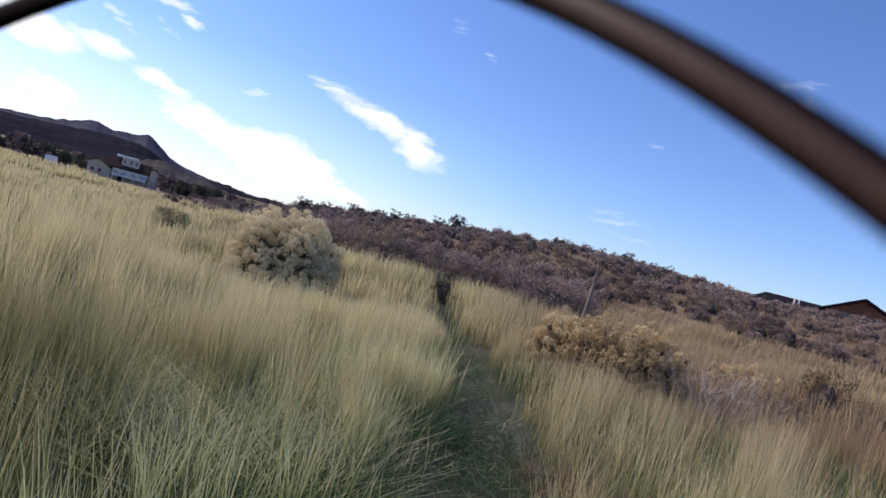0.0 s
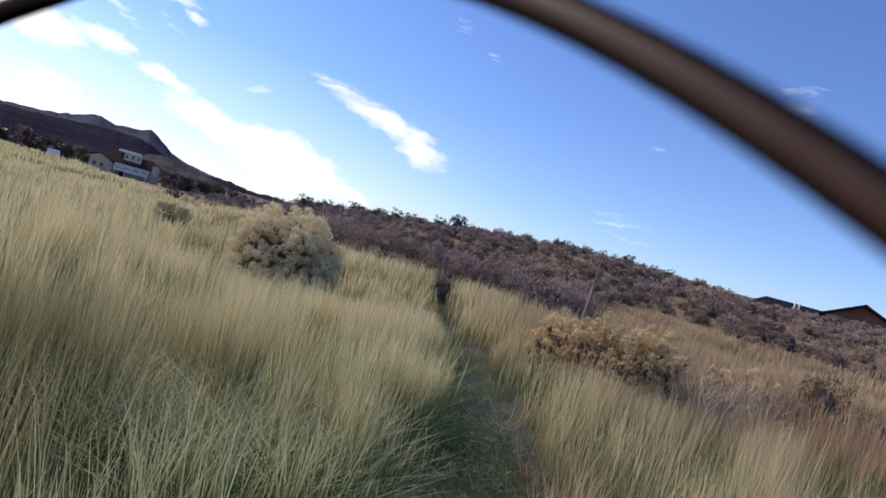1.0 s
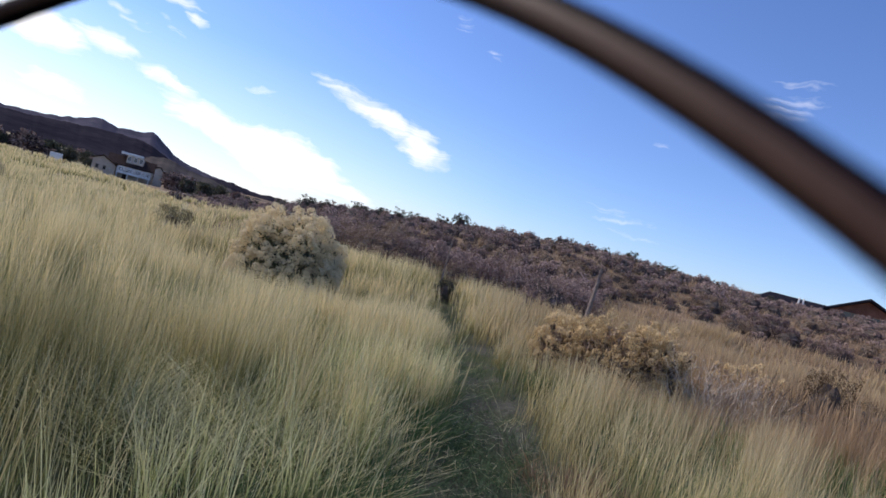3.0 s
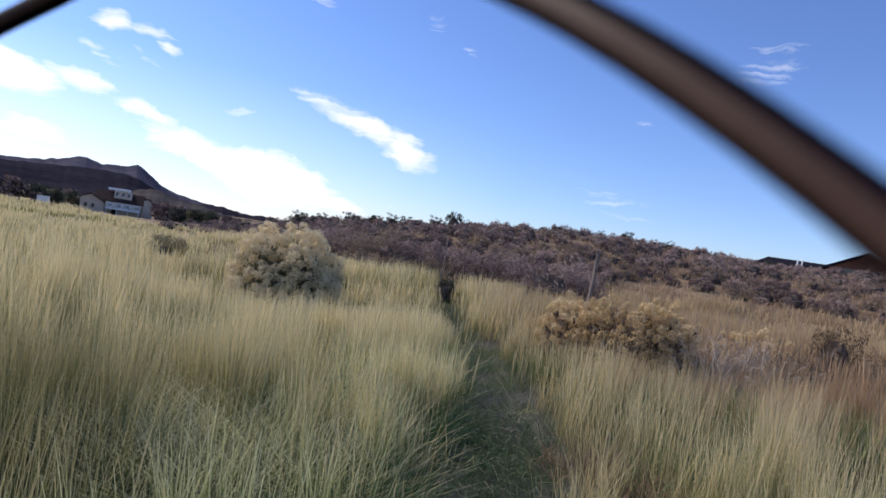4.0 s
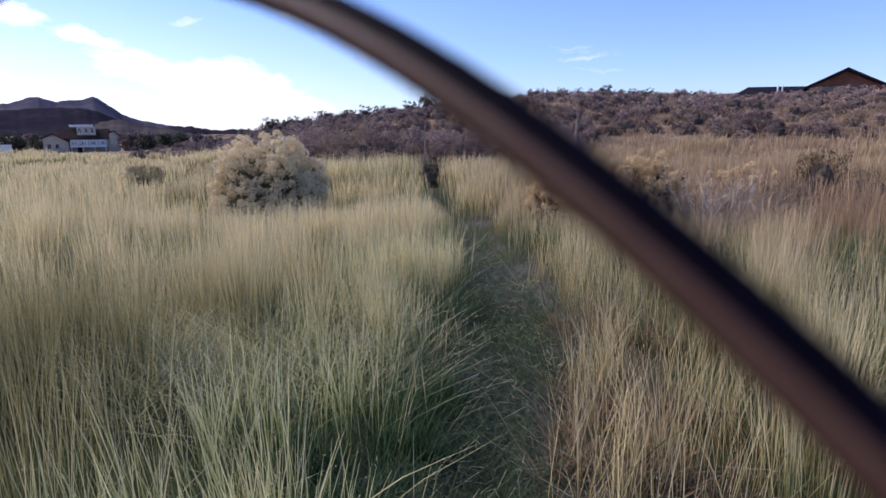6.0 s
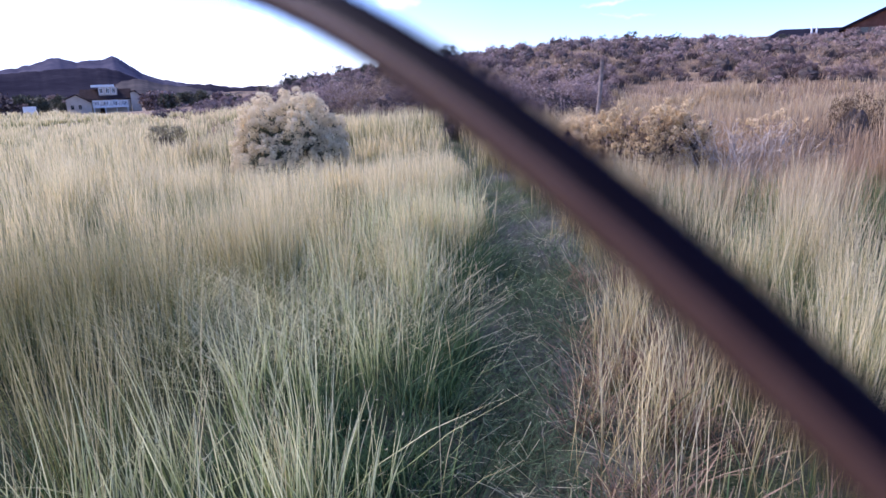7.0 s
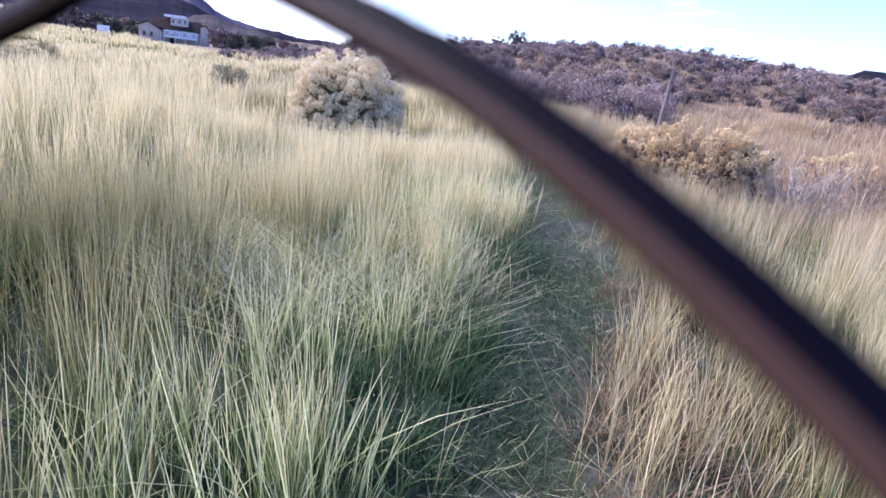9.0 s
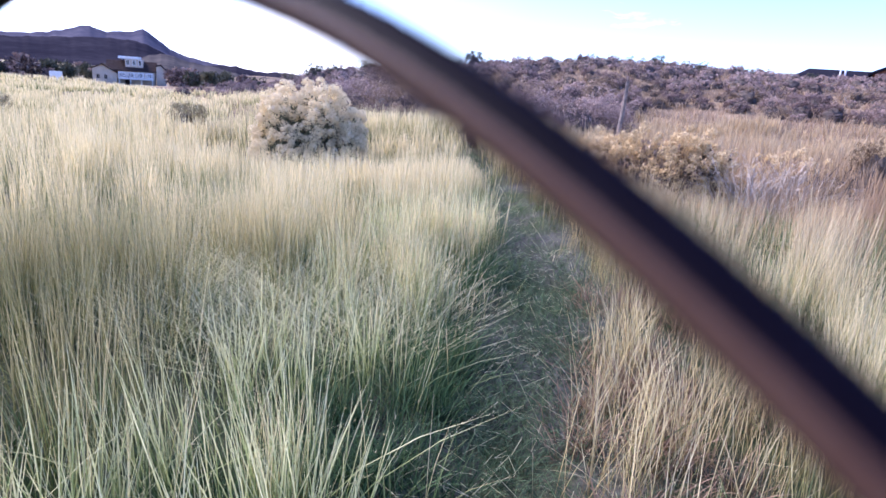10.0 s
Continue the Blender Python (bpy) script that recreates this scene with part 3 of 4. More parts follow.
def build_grass():
    zones = [  # seed, count, box, ring, width, tuft
        (21, 62000, (-4.5, 4.5, 0.3, 5.0), (0.75, 5.0), 0.0024, 0.055),
        (22, 105000, (-8, 8, 2.0, 9.5), (5.0, 9.5), 0.0042, 0.08),
        (23, 80000, (-14, 13, 5.0, 18.5), (9.5, 18.5), 0.009, 0.12),
        (24, 60000, (-28, 20, 10.0, 38.0), (18.5, 38.0), 0.018, 0.25),
        (25, 42000, (-52, -8, 20.0, 72.0), (38.0, 76.0), 0.035, 0.3),
    ]
    for seed, count, (x0, x1, y0, y1), (r0, r1), width, tuft in zones:
        x, y, way, rng = field(seed, count, x0, x1, y0, y1, r0, r1, tuft=tuft)
        n = len(x)
        patch = np.sin(x * 1.1 + 2) * np.sin(y * 0.9 + x * 0.4)
        height = np.clip(rng.normal(0.57, 0.10, n) + 0.05 * patch, 0.25, 0.8)
        height *= 1 - 0.4 * np.exp(-(((x + 2.2) / 2.2) ** 2 + ((y - 9.6) / 2.2) ** 2)) - 0.34 * np.exp(-(((x - 3.2) / 2.0) ** 2 + ((y - 7.0) / 1.6) ** 2))
        height *= np.interp(np.hypot(x, y), [14, 24], [1.0, 0.75])
        height *= 1 + 0.16 * np.sin(x * 6.7 + 2 * np.sin(y * 1.3)) * np.sin(y * 5.3 + 1.5 * np.sin(x * 1.9))
        edge = np.abs(x - path_x(y)) - path_half(y)
        height *= np.where((edge < 0.35) & (y < 16), 0.72 + 0.28 * np.clip(edge, 0, 0.35) / 0.35, 1.0)
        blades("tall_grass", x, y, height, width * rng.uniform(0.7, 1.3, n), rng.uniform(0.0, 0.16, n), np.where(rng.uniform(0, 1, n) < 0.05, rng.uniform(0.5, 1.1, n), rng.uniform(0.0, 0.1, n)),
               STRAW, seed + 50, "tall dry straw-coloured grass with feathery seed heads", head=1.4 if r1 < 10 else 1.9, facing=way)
        if seed == 21:
            seed_specks(x, y, height, way, seed)
    # the same field goes on beside and behind
    rng = np.random.default_rng(29)
    x, y = rng.normal(0, 7, 70000), rng.uniform(-12, 9, 70000)
    az = np.degrees(np.arctan2(np.abs(x), y))
    keep = (az > 43) & (np.hypot(x, y) > 1.3) & (np.abs(x - path_x(y)) > path_half(y))
    x, y = x[keep], y[keep]
    n = len(x)
    blades("tall_grass", x, y, np.clip(rng.normal(0.55, 0.12, n), 0.25, 0.85), rng.uniform(0.004, 0.009, n), rng.uniform(0.0, 0.2, n), rng.uniform(0.0, 0.2, n),
           STRAW, 79, "tall dry grass beside and behind the footpath", head=1.7)
    # green leaves low among the stalks
    x, y, way, rng = field(31, 64000, -6.0, 6.0, 0.3, 8.0, 0.8, 8.0, gap=0.75, tuft=0.07)
    n = len(x)
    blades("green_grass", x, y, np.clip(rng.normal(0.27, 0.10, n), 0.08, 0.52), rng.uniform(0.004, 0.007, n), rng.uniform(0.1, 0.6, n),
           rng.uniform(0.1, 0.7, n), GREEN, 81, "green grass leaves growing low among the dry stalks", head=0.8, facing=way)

    rng = np.random.default_rng(34)
    n = 9000
    k = rng.integers(0, 130, n)
    cy = 1.0 + 4.8 * rng.uniform(0, 1, 130) ** 1.2
    cx = path_x(cy) - path_half(cy) + 0.12 - 0.75 * rng.uniform(0, 1, 130) ** 1.3
    x, y = cx[k] + rng.normal(0, 0.06, n), cy[k] + rng.normal(0, 0.06, n)
    blades("green_grass", x, y, np.clip(rng.normal(0.17, 0.07, n), 0.05, 0.36), rng.uniform(0.003, 0.0055, n), rng.uniform(0.1, 0.8, n),
           rng.uniform(0.05, 0.45, n), DEEP, 87, "deep green grass at the foot of the path bank", head=0.8)

    # lush pale-green tussocks along one bank of the path
    rng = np.random.default_rng(35)
    n = 2000
    k = rng.integers(0, 80, n)
    cy = 1.0 + 4.5 * rng.uniform(0, 1, 80) ** 1.2
    cx = path_x(cy) - path_half(cy) - rng.uniform(0.0, 0.75, 80)
    x, y = cx[k] + rng.normal(0, 0.045, n), cy[k] + rng.normal(0, 0.045, n)
    way = rng.uniform(0, 6.283, 80)[k] + rng.normal(0, 0.8, n)
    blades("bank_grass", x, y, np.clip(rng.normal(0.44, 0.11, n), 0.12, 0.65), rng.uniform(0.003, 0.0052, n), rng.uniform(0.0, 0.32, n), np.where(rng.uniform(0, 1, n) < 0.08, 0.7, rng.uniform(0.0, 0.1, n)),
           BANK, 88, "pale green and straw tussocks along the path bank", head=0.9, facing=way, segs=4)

    # stiff tan stalks in clumps on the other bank, with rusty weeds low between them
    rng = np.random.default_rng(36)
    n = 1700
    k = rng.integers(0, 75, n)
    cy = 1.7 + 3.9 * rng.uniform(0, 1, 75) ** 1.1
    cx = path_x(cy) + path_half(cy) + 0.02 + 1.0 * rng.uniform(0, 1, 75) ** 1.4
    x, y = cx[k] + rng.normal(0, 0.05, n), cy[k] + rng.normal(0, 0.05, n)
    lean = rng.uniform(0, 6.283, 75)[k] + rng.normal(0, 0.9, n)
    blades("dry_stalks", x, y, np.clip(rng.normal(0.40, 0.12, n), 0.12, 0.62), rng.uniform(0.0022, 0.004, n), rng.uniform(0.0, 0.3, n), rng.uniform(0.0, 0.2, n),
           STALK, 89, "stiff tan dry stalks clumped along the path bank", head=0.9, facing=lean, segs=3)
    n = 2600
    k = rng.integers(0, 40, n)
    cy = 1.5 + 2.6 * rng.uniform(0, 1, 40)
    cx = path_x(cy) + path_half(cy) - 0.05 + 0.75 * rng.uniform(0, 1, 40) ** 1.3
    x, y = cx[k] + rng.normal(0, 0.06, n), cy[k] + rng.normal(0, 0.06, n)
    blades("rusty_weeds", x, y, np.clip(rng.normal(0.14, 0.06, n), 0.04, 0.32), rng.uniform(0.003, 0.006, n), rng.uniform(0.1, 0.8, n), rng.uniform(0.1, 0.7, n),
           WEED, 90, "low reddish-brown withered weeds beside the path", head=1.5)

    # pale stalks laid over and tangled in the field beside the bank
    rng = np.random.default_rng(37)
    n = 3600
    a, q = rng.uniform(0, 6.283, n), rng.uniform(0, 1, n) ** 0.6
    x, y = -0.85 + 0.95 * q * np.cos(a), 3.25 + 0.85 * q * np.sin(a)
    blades("laid_grass", x, y, rng.uniform(0.12, 0.36, n), rng.uniform(0.0018, 0.0034, n), rng.uniform(0.5, 1.7, n), rng.uniform(0.0, 0.3, n),
           LAID, 91, "pale dry stalks laid over and tangled together", head=1.2, lift=0.06)

    # thin dry tufts between the shrubs of the hillside
    rng = np.random.default_rng(33)
    az, rr = rng.uniform(-20, 42, 26000), 17 + 34 * rng.uniform(0, 1, 26000) ** 0.8
    k = rng.integers(0, 3200, 26000)
    az, rr = az[k] + rng.normal(0, 0.25, 26000), rr[k] + rng.normal(0, 0.15, 26000)
    x, y = rr * np.sin(np.radians(az)), rr * np.cos(np.radians(az))
    blades("hill_grass", x, y, rng.uniform(0.15, 0.42, len(x)), rng.uniform(0.015, 0.035, len(x)), rng.uniform(0, 0.5, len(x)), rng.uniform(0, 0.4, len(x)),
           RUST, 86, "thin tufts of dry grass between hillside shrubs", head=1.3)


build_grass()

# ---- short growth and litter on the footpath ----


def build_path_growth():
    rng = np.random.default_rng(41)
    n = 22000
    y = rng.uniform(0.9, 15.5, n) ** 1.0
    y = np.where(rng.uniform(0, 1, n) < 0.55, rng.uniform(0.9, 5.0, n), y)
    x = path_x(y) + path_half(y) * rng.normal(0, 0.75, n)
    clump = np.sin(x * 5 + 1) * np.sin(y * 3.1) + rng.normal(0, 0.5, n)
    keep = (clump > -0.35) | (np.abs(x - path_x(y)) > path_half(y) * 0.7)
    x, y = x[keep], y[keep]
    n = len(x)
    blades("path_turf", x, y, np.clip(rng.normal(0.075, 0.045, n), 0.025, 0.24), rng.uniform(0.002, 0.0042, n), rng.uniform(0.2, 1.1, n),
           rng.uniform(0.2, 0.9, n), TURF, 83, "short green grass growing along the trodden footpath", head=0.9)
    # straw bent down over the path from both banks
    n = 380
    y = np.where(rng.uniform(0, 1, n) < 0.7, rng.uniform(1.0, 5.5, n), rng.uniform(5.5, 14, n))
    sign = np.where(rng.uniform(0, 1, n) < 0.62, -1, 1)
    x = path_x(y) + sign * path_half(y) * rng.uniform(0.45, 1.5, n)
    way = np.where(sign < 0, rng.normal(0.1, 1.5, n), np.pi + rng.normal(0, 1.5, n))
    blades("fallen_straw", x, y, rng.uniform(0.06, 0.26, n), rng.uniform(0.0016, 0.0034, n), rng.uniform(0.7, 1.7, n), rng.uniform(0.0, 0.3, n),
           DRY, 84, "pale dead stalks lying bent over the path", head=1.0, facing=way, lift=0.01)
    # flat litter on the soil
    n = 850
    y = np.where(rng.uniform(0, 1, n) < 0.75, rng.uniform(0.9, 5.5, n), rng.uniform(5.5, 14, n))
    x = path_x(y) + path_half(y) * rng.normal(0, 0.8, n)
    length, way = rng.uniform(0.03, 0.16, n), rng.uniform(0, 2 * np.pi, n)
    wide = rng.uniform(0.0009, 0.0022, n)
    z = ground_z(x, y) + rng.uniform(0.012, 0.03, n)
    dx, dy = np.cos(way) * length / 2, np.sin(way) * length / 2
    px, py = -np.sin(way) * wide, np.cos(way) * wide
    tilt = rng.normal(0, 0.1, n) * length
    quad = np.stack([np.stack([x - dx - px, y - dy - py, z - tilt], 1), np.stack([x + dx - px, y + dy - py, z + tilt], 1),
                     np.stack([x + dx + px, y + dy + py, z + tilt], 1), np.stack([x - dx + px, y - dy + py, z - tilt], 1)], 1)
    own = rng.uniform(0, 1, n)
    uv = np.stack([np.repeat(own, 4), np.tile([0.3, 0.9, 0.9, 0.3], n)], 1)
    ob = raw("straw_litter", quad.reshape(-1, 3).tolist(), np.arange(4 * n).reshape(-1, 4).tolist(), DRY, uvs=uv)
    tagged(ob, "broken bits of straw scattered over the bare soil", "straw litter", kind="stuff")


build_path_growth()

# ---- shrubs ----


def leaf_cloud(rng, centres, outward, per, size, spread, up=0.5):
    """Small four-cornered leaves round each centre, pointing mostly outward."""
    n = len(centres) * per
    c = np.repeat(centres, per, 0) + rng.normal(0, spread, (n, 3))
    d = np.repeat(outward, per, 0) + rng.normal(0, 0.55, (n, 3)) + [0, 0, up]
    d /= np.linalg.norm(d, axis=1, keepdims=True) + 1e-9
    s = np.cross(d, rng.normal(0, 1, (n, 3)))
    s /= np.linalg.norm(s, axis=1, keepdims=True) + 1e-9
    long = size * rng.uniform(0.6, 1.5, (n, 1))
    wide = long * rng.uniform(0.25, 0.5, (n, 1))
    quad = np.stack([c - d * long * 0.4, c + s * wide, c + d * long, c - s * wide], 1)
    own = np.repeat(rng.uniform(0, 1, len(centres)), per * 4)
    return quad.reshape(-1, 3), np.arange(4 * n).reshape(-1, 4), np.stack([own, own], 1)


def tufts(rng, centres, per, radius, tile, ragged=0.25):
    """Round tufts: small tiles set about each centre, facing outward, a little ragged."""
    n = len(centres) * per
    d = rng.normal(0, 1, (n, 3))
    d[:, 2] = d[:, 2] * 0.9 + 0.25
    d /= np.linalg.norm(d, axis=1, keepdims=True)
    size = np.repeat(radius * rng.uniform(0.7, 1.25, len(centres)), per)[:, None]
    c = np.repeat(centres, per, 0) + d * size * rng.uniform(0.75, 1.1, (n, 1))
    face = d + rng.normal(0, ragged, (n, 3))
    s = np.cross(face, rng.normal(0, 1, (n, 3)))
    s /= np.linalg.norm(s, axis=1, keepdims=True) + 1e-9
    e = np.cross(face, s)
    e /= np.linalg.norm(e, axis=1, keepdims=True) + 1e-9
    long, wide = tile * rng.uniform(0.6, 1.4, (n, 1)), tile * rng.uniform(0.2, 0.5, (n, 1))
    quad = np.stack([c - e * long, c + s * wide, c + e * long + d * long * 0.4, c - s * wide], 1)
    # Pale tips by height; tiles facing up are lightened further, as painted top light
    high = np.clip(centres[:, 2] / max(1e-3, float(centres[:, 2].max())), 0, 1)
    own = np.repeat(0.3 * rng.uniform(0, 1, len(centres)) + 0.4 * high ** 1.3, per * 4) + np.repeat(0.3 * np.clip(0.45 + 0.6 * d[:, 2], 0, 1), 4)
    return quad.reshape(-1, 3), np.arange(4 * n).reshape(-1, 4), np.stack([own, own], 1)


def strips(rng, a, b, wide, sag=0.0):
    """Thin twigs from the points a to the points b: three-sided, tapering to the tip."""
    n = len(a)
    d = b - a
    side = np.cross(d, rng.normal(0, 1, (n, 3)))
    side /= np.linalg.norm(side, axis=1, keepdims=True) + 1e-9
    other = np.cross(d, side)
    other /= np.linalg.norm(other, axis=1, keepdims=True) + 1e-9
    mid = a + d * 0.55 + side * np.linalg.norm(d, axis=1, keepdims=True) * rng.normal(0, 0.06, (n, 1))
    verts = np.empty((n, 7, 3))
    for k in range(3):
        w = (side * math.cos(k * 2.094) + other * math.sin(k * 2.094)) * wide
        verts[:, k] = a + w
        verts[:, 3 + k] = mid + w * 0.65
    verts[:, 6] = b
    base = (np.arange(n) * 7)[:, None]
    quads, tris = [], []
    for k in range(3):
        j = (k + 1) % 3
        quads.append(base + np.array([[k, j, 3 + j, 3 + k]]))
        tris.append(base + np.array([[3 + k, 3 + j, 6]]))
    return verts.reshape(-1, 3), np.concatenate(quads).tolist() + np.concatenate(tris).tolist()


def dome(rng, n, radius, height, lumps, seed, low=0.05):
    """Points on an uneven dome and their outward ways."""
    a = rng.uniform(0, 2 * np.pi, n)
    v = rng.uniform(low, 1.0, n)
    e = np.arcsin(v)
    d = np.stack([np.cos(a) * np.cos(e), np.sin(a) * np.cos(e), np.sin(e)], 1)
    k = np.array([1.0 + lumps * noise.noise(Vector(q * 2.6) + Vector((seed, 0, 0))) + 0.5 * lumps * noise.noise(Vector(q * 6.0) + Vector((0, seed, 0))) for q in d])
    full = np.sign(d) * np.abs(d) ** 0.8
    p = full * k[:, None] * [radius, radius, height]
    return p, d


def core(seed, radius, height, scale=0.8):
    """The dense woody heart of a shrub: a lumpy closed dome."""
    rings, sides = 6, 12
    verts, faces = [(0.0, 0.0, height * scale)], []
    for i in range(1, rings + 1):
        e = math.pi / 2 * (1 - i / rings) - (0.25 if i == rings else 0)
        for j in range(sides):
            a = 2 * math.pi * (j + 0.5 * (i % 2)) / sides
            q = Vector((math.cos(a) * math.cos(e), math.sin(a) * math.cos(e), math.sin(e)))
            k = scale * (1 + 0.3 * noise.noise(q * 2.6 + Vector((seed, 0, 0))) + 0.2 * noise.noise(q * 5.0))
            verts.append((q.x * radius * k, q.y * radius * k, q.z * height * k))
    for j in range(sides):
        faces.append((0, 1 + j, 1 + (j + 1) % sides))
    for i in range(rings - 1):
        for j in range(sides):
            a, b = 1 + i * sides, 1 + (i + 1) * sides
            faces.append((a + j, b + j, b + (j + 1) % sides, a + (j + 1) % sides))
    return verts, faces


def with_core(tv, tf, seed, radius, height, scale=0.8):
    v, f = core(seed, radius, height, scale)
    n = len(tv)
    return tv.tolist() + v, tf + [tuple(i + n for i in p) for p in f]


def shrub(name, radius, height, seed, leaf_mat, twig_mat, sprays=170, per=7, leaf=0.045, twigs=60, lumps=0.3):
    """A woody shrub: forked stems under an open crown of leafy sprays."""
    rng = np.random.default_rng(seed)
    thing = new(name)
    p, d = dome(rng, sprays, radius, height, lumps, seed)
    p *= rng.uniform(0.8, 1.03, (sprays, 1))
    p[:, 2] += height * 0.08
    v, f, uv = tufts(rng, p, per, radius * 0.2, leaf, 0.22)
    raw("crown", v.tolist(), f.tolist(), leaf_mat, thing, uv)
    foot = np.stack([rng.normal(0, radius * 0.12, twigs), rng.normal(0, radius * 0.12, twigs), np.full(twigs, -0.12)], 1)
    tv, tf = strips(rng, foot, p[rng.integers(0, sprays, twigs)] * 1.03, 0.008)
    tv, tf = with_core(tv, tf, seed, radius, height, 0.76)
    raw("woody_base", tv, tf, twig_mat, thing)
    return thing


def hill_spots(rng, count, r0, r1, gap, taken):
    spots, tries = [], 0
    while len(spots) < count and tries < 40000:
        tries += 1
        az, r = rng.uniform(-21, 43), r0 + (r1 - r0) * rng.uniform(0, 1) ** 0.8
        start = np.interp(az, FOOT_AZ, FOOT_R) + np.interp(az, [-21, -17, -12, -8, 12, 15], [30, 21, 9, 0.6, 0.6, 10.5])
        if r < start:
            continue
        x, y = r * math.sin(radians(az)), r * math.cos(radians(az))
        if any((x - a) ** 2 + (y - b) ** 2 < gap * gap for a, b, _ in taken):
            continue
        spots.append((x, y, r))
        taken.append((x, y, r))
    return spots


def build_hill_shrubs():
    kinds = [shrub("sagebrush", 0.62, 0.62, 100 + k, SAGE, TWIG, 46, 26, 0.046, 26) for k in range(5)]
    kinds += [shrub("sagebrush", 0.7, 0.75, 120 + k, SAGE_TAN, TWIG, 46, 26, 0.046, 30) for k in range(2)]
    kinds += [shrub("sagebrush", 0.68, 0.72, 140 + k, SAGE, TWIG, 74, 46, 0.03, 50) for k in range(2)]
    kinds += [shrub("sagebrush", 0.7, 0.8, 150, SAGE_TAN, TWIG, 74, 46, 0.03, 50)]
    rng = np.random.default_rng(7)
    taken, first = [], set()
    for x, y, r in hill_spots(rng, 250, 15, 36, 1.05, taken):
        k = int(rng.integers(0, 5)) if rng.uniform() < 0.75 else int(rng.integers(5, 7))
        s = rng.uniform(0.45, 0.95) * (1.45 if r < 20 else 1.0)
        if r < 23:
            k = int(rng.integers(7, 10))
        m = pose(x, y, float(ground_z(x, y)) - 0.03, 0, 0, rng.uniform(0, 360))
        if k not in first:
            first.add(k)
            ob = kinds[k]
            ob.matrix_basis = m
        else:
            ob = copy_thing(kinds[k], m)
        ob.scale = (s, s, s * rng.uniform(0.8, 1.15))
        if k not in (5, 6, 9):
            tagged(ob, "dark grey-brown sagebrush on the dry hillside", "shrub", "sagebrush on the hillside")
        else:
            tagged(ob, "tan leafless-looking brush on the dry hillside", "shrub", "tan brush on the hillside")
    # the shrubs further up, too many and small to tell apart
    far = hill_spots(rng, 390, 36, 53, 1.0, taken)
    brush_cover("hillside_brush", [(x, y, rng.uniform(0.3, 0.68)) for x, y, _ in far], SAGE, 41, "dark sagebrush covering the upper hillside", 18, 20, 0.075)
    low = []
    for _ in range(330):
        az, r = rng.uniform(-62, -19), 44 + 134 * rng.uniform() ** 1.3
        if az < -24 and (r < 120 or az > -32):
            continue
        low.append((r * math.sin(radians(az)), r * math.cos(radians(az)), rng.uniform(0.35, 0.7) if az > -24 else rng.uniform(0.6, 1.3)))
    brush_cover("valley_brush", low, SAGE, 42, "dark brush on low ground beyond the field", 18, 18, 0.10)
    # taller bushes that break the line of the crest
    tall = [shrub("juniper_bush", 0.55, 0.95, 130 + k, JUNIPER, TWIG, 46, 26, 0.05, 20, 0.5) for k in range(2)]
    first = set()
    for i in range(30):
        az = -17 + 46 * (i + rng.uniform(-0.45, 0.45)) / 30
        r = rng.uniform(46, 50)
        x, y = r * math.sin(radians(az)), r * math.cos(radians(az))
        k, s = i % 2, rng.uniform(0.4, 0.85) * (1.45 if az < 2 else 1.0)
        m = pose(x, y, float(ground_z(x, y)) - 0.03, 0, 0, rng.uniform(0, 360))
        if k not in first:
            first.add(k)
            ob = tall[k]
            ob.matrix_basis = m
        else:
            ob = copy_thing(tall[k], m)
        ob.scale = (s, s, s * rng.uniform(0.8, 1.2))
        tagged(ob, "dark upright bush on the hill crest", "shrub", "bushes on the crest")


def brush_cover(name, spots, mat, seed, label, sprays, per, leaf):
    rng = np.random.default_rng(seed)
    quads, uvs, hearts, folds = [], [], [], []
    for x, y, size in spots:
        high = size * rng.uniform(0.75, 1.1)
        p, d = dome(rng, sprays, size, high, 0.3, float(x))
        v, f = core(float(x), size, high, 0.84)
        base = len(hearts)
        hearts += [(a + x, e + y, g + float(ground_z(x, y))) for a, e, g in v]
        folds += [tuple(i + base for i in q) for q in f]
        p *= rng.uniform(0.8, 1.03, (sprays, 1))
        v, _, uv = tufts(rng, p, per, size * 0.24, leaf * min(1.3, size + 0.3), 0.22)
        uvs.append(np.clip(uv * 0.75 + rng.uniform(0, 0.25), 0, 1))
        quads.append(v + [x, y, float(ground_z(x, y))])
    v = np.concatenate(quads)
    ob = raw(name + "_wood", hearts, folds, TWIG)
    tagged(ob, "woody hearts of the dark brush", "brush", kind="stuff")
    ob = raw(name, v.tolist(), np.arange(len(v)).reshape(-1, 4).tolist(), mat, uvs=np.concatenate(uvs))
    tagged(ob, label, "brush", kind="stuff")


build_hill_shrubs()


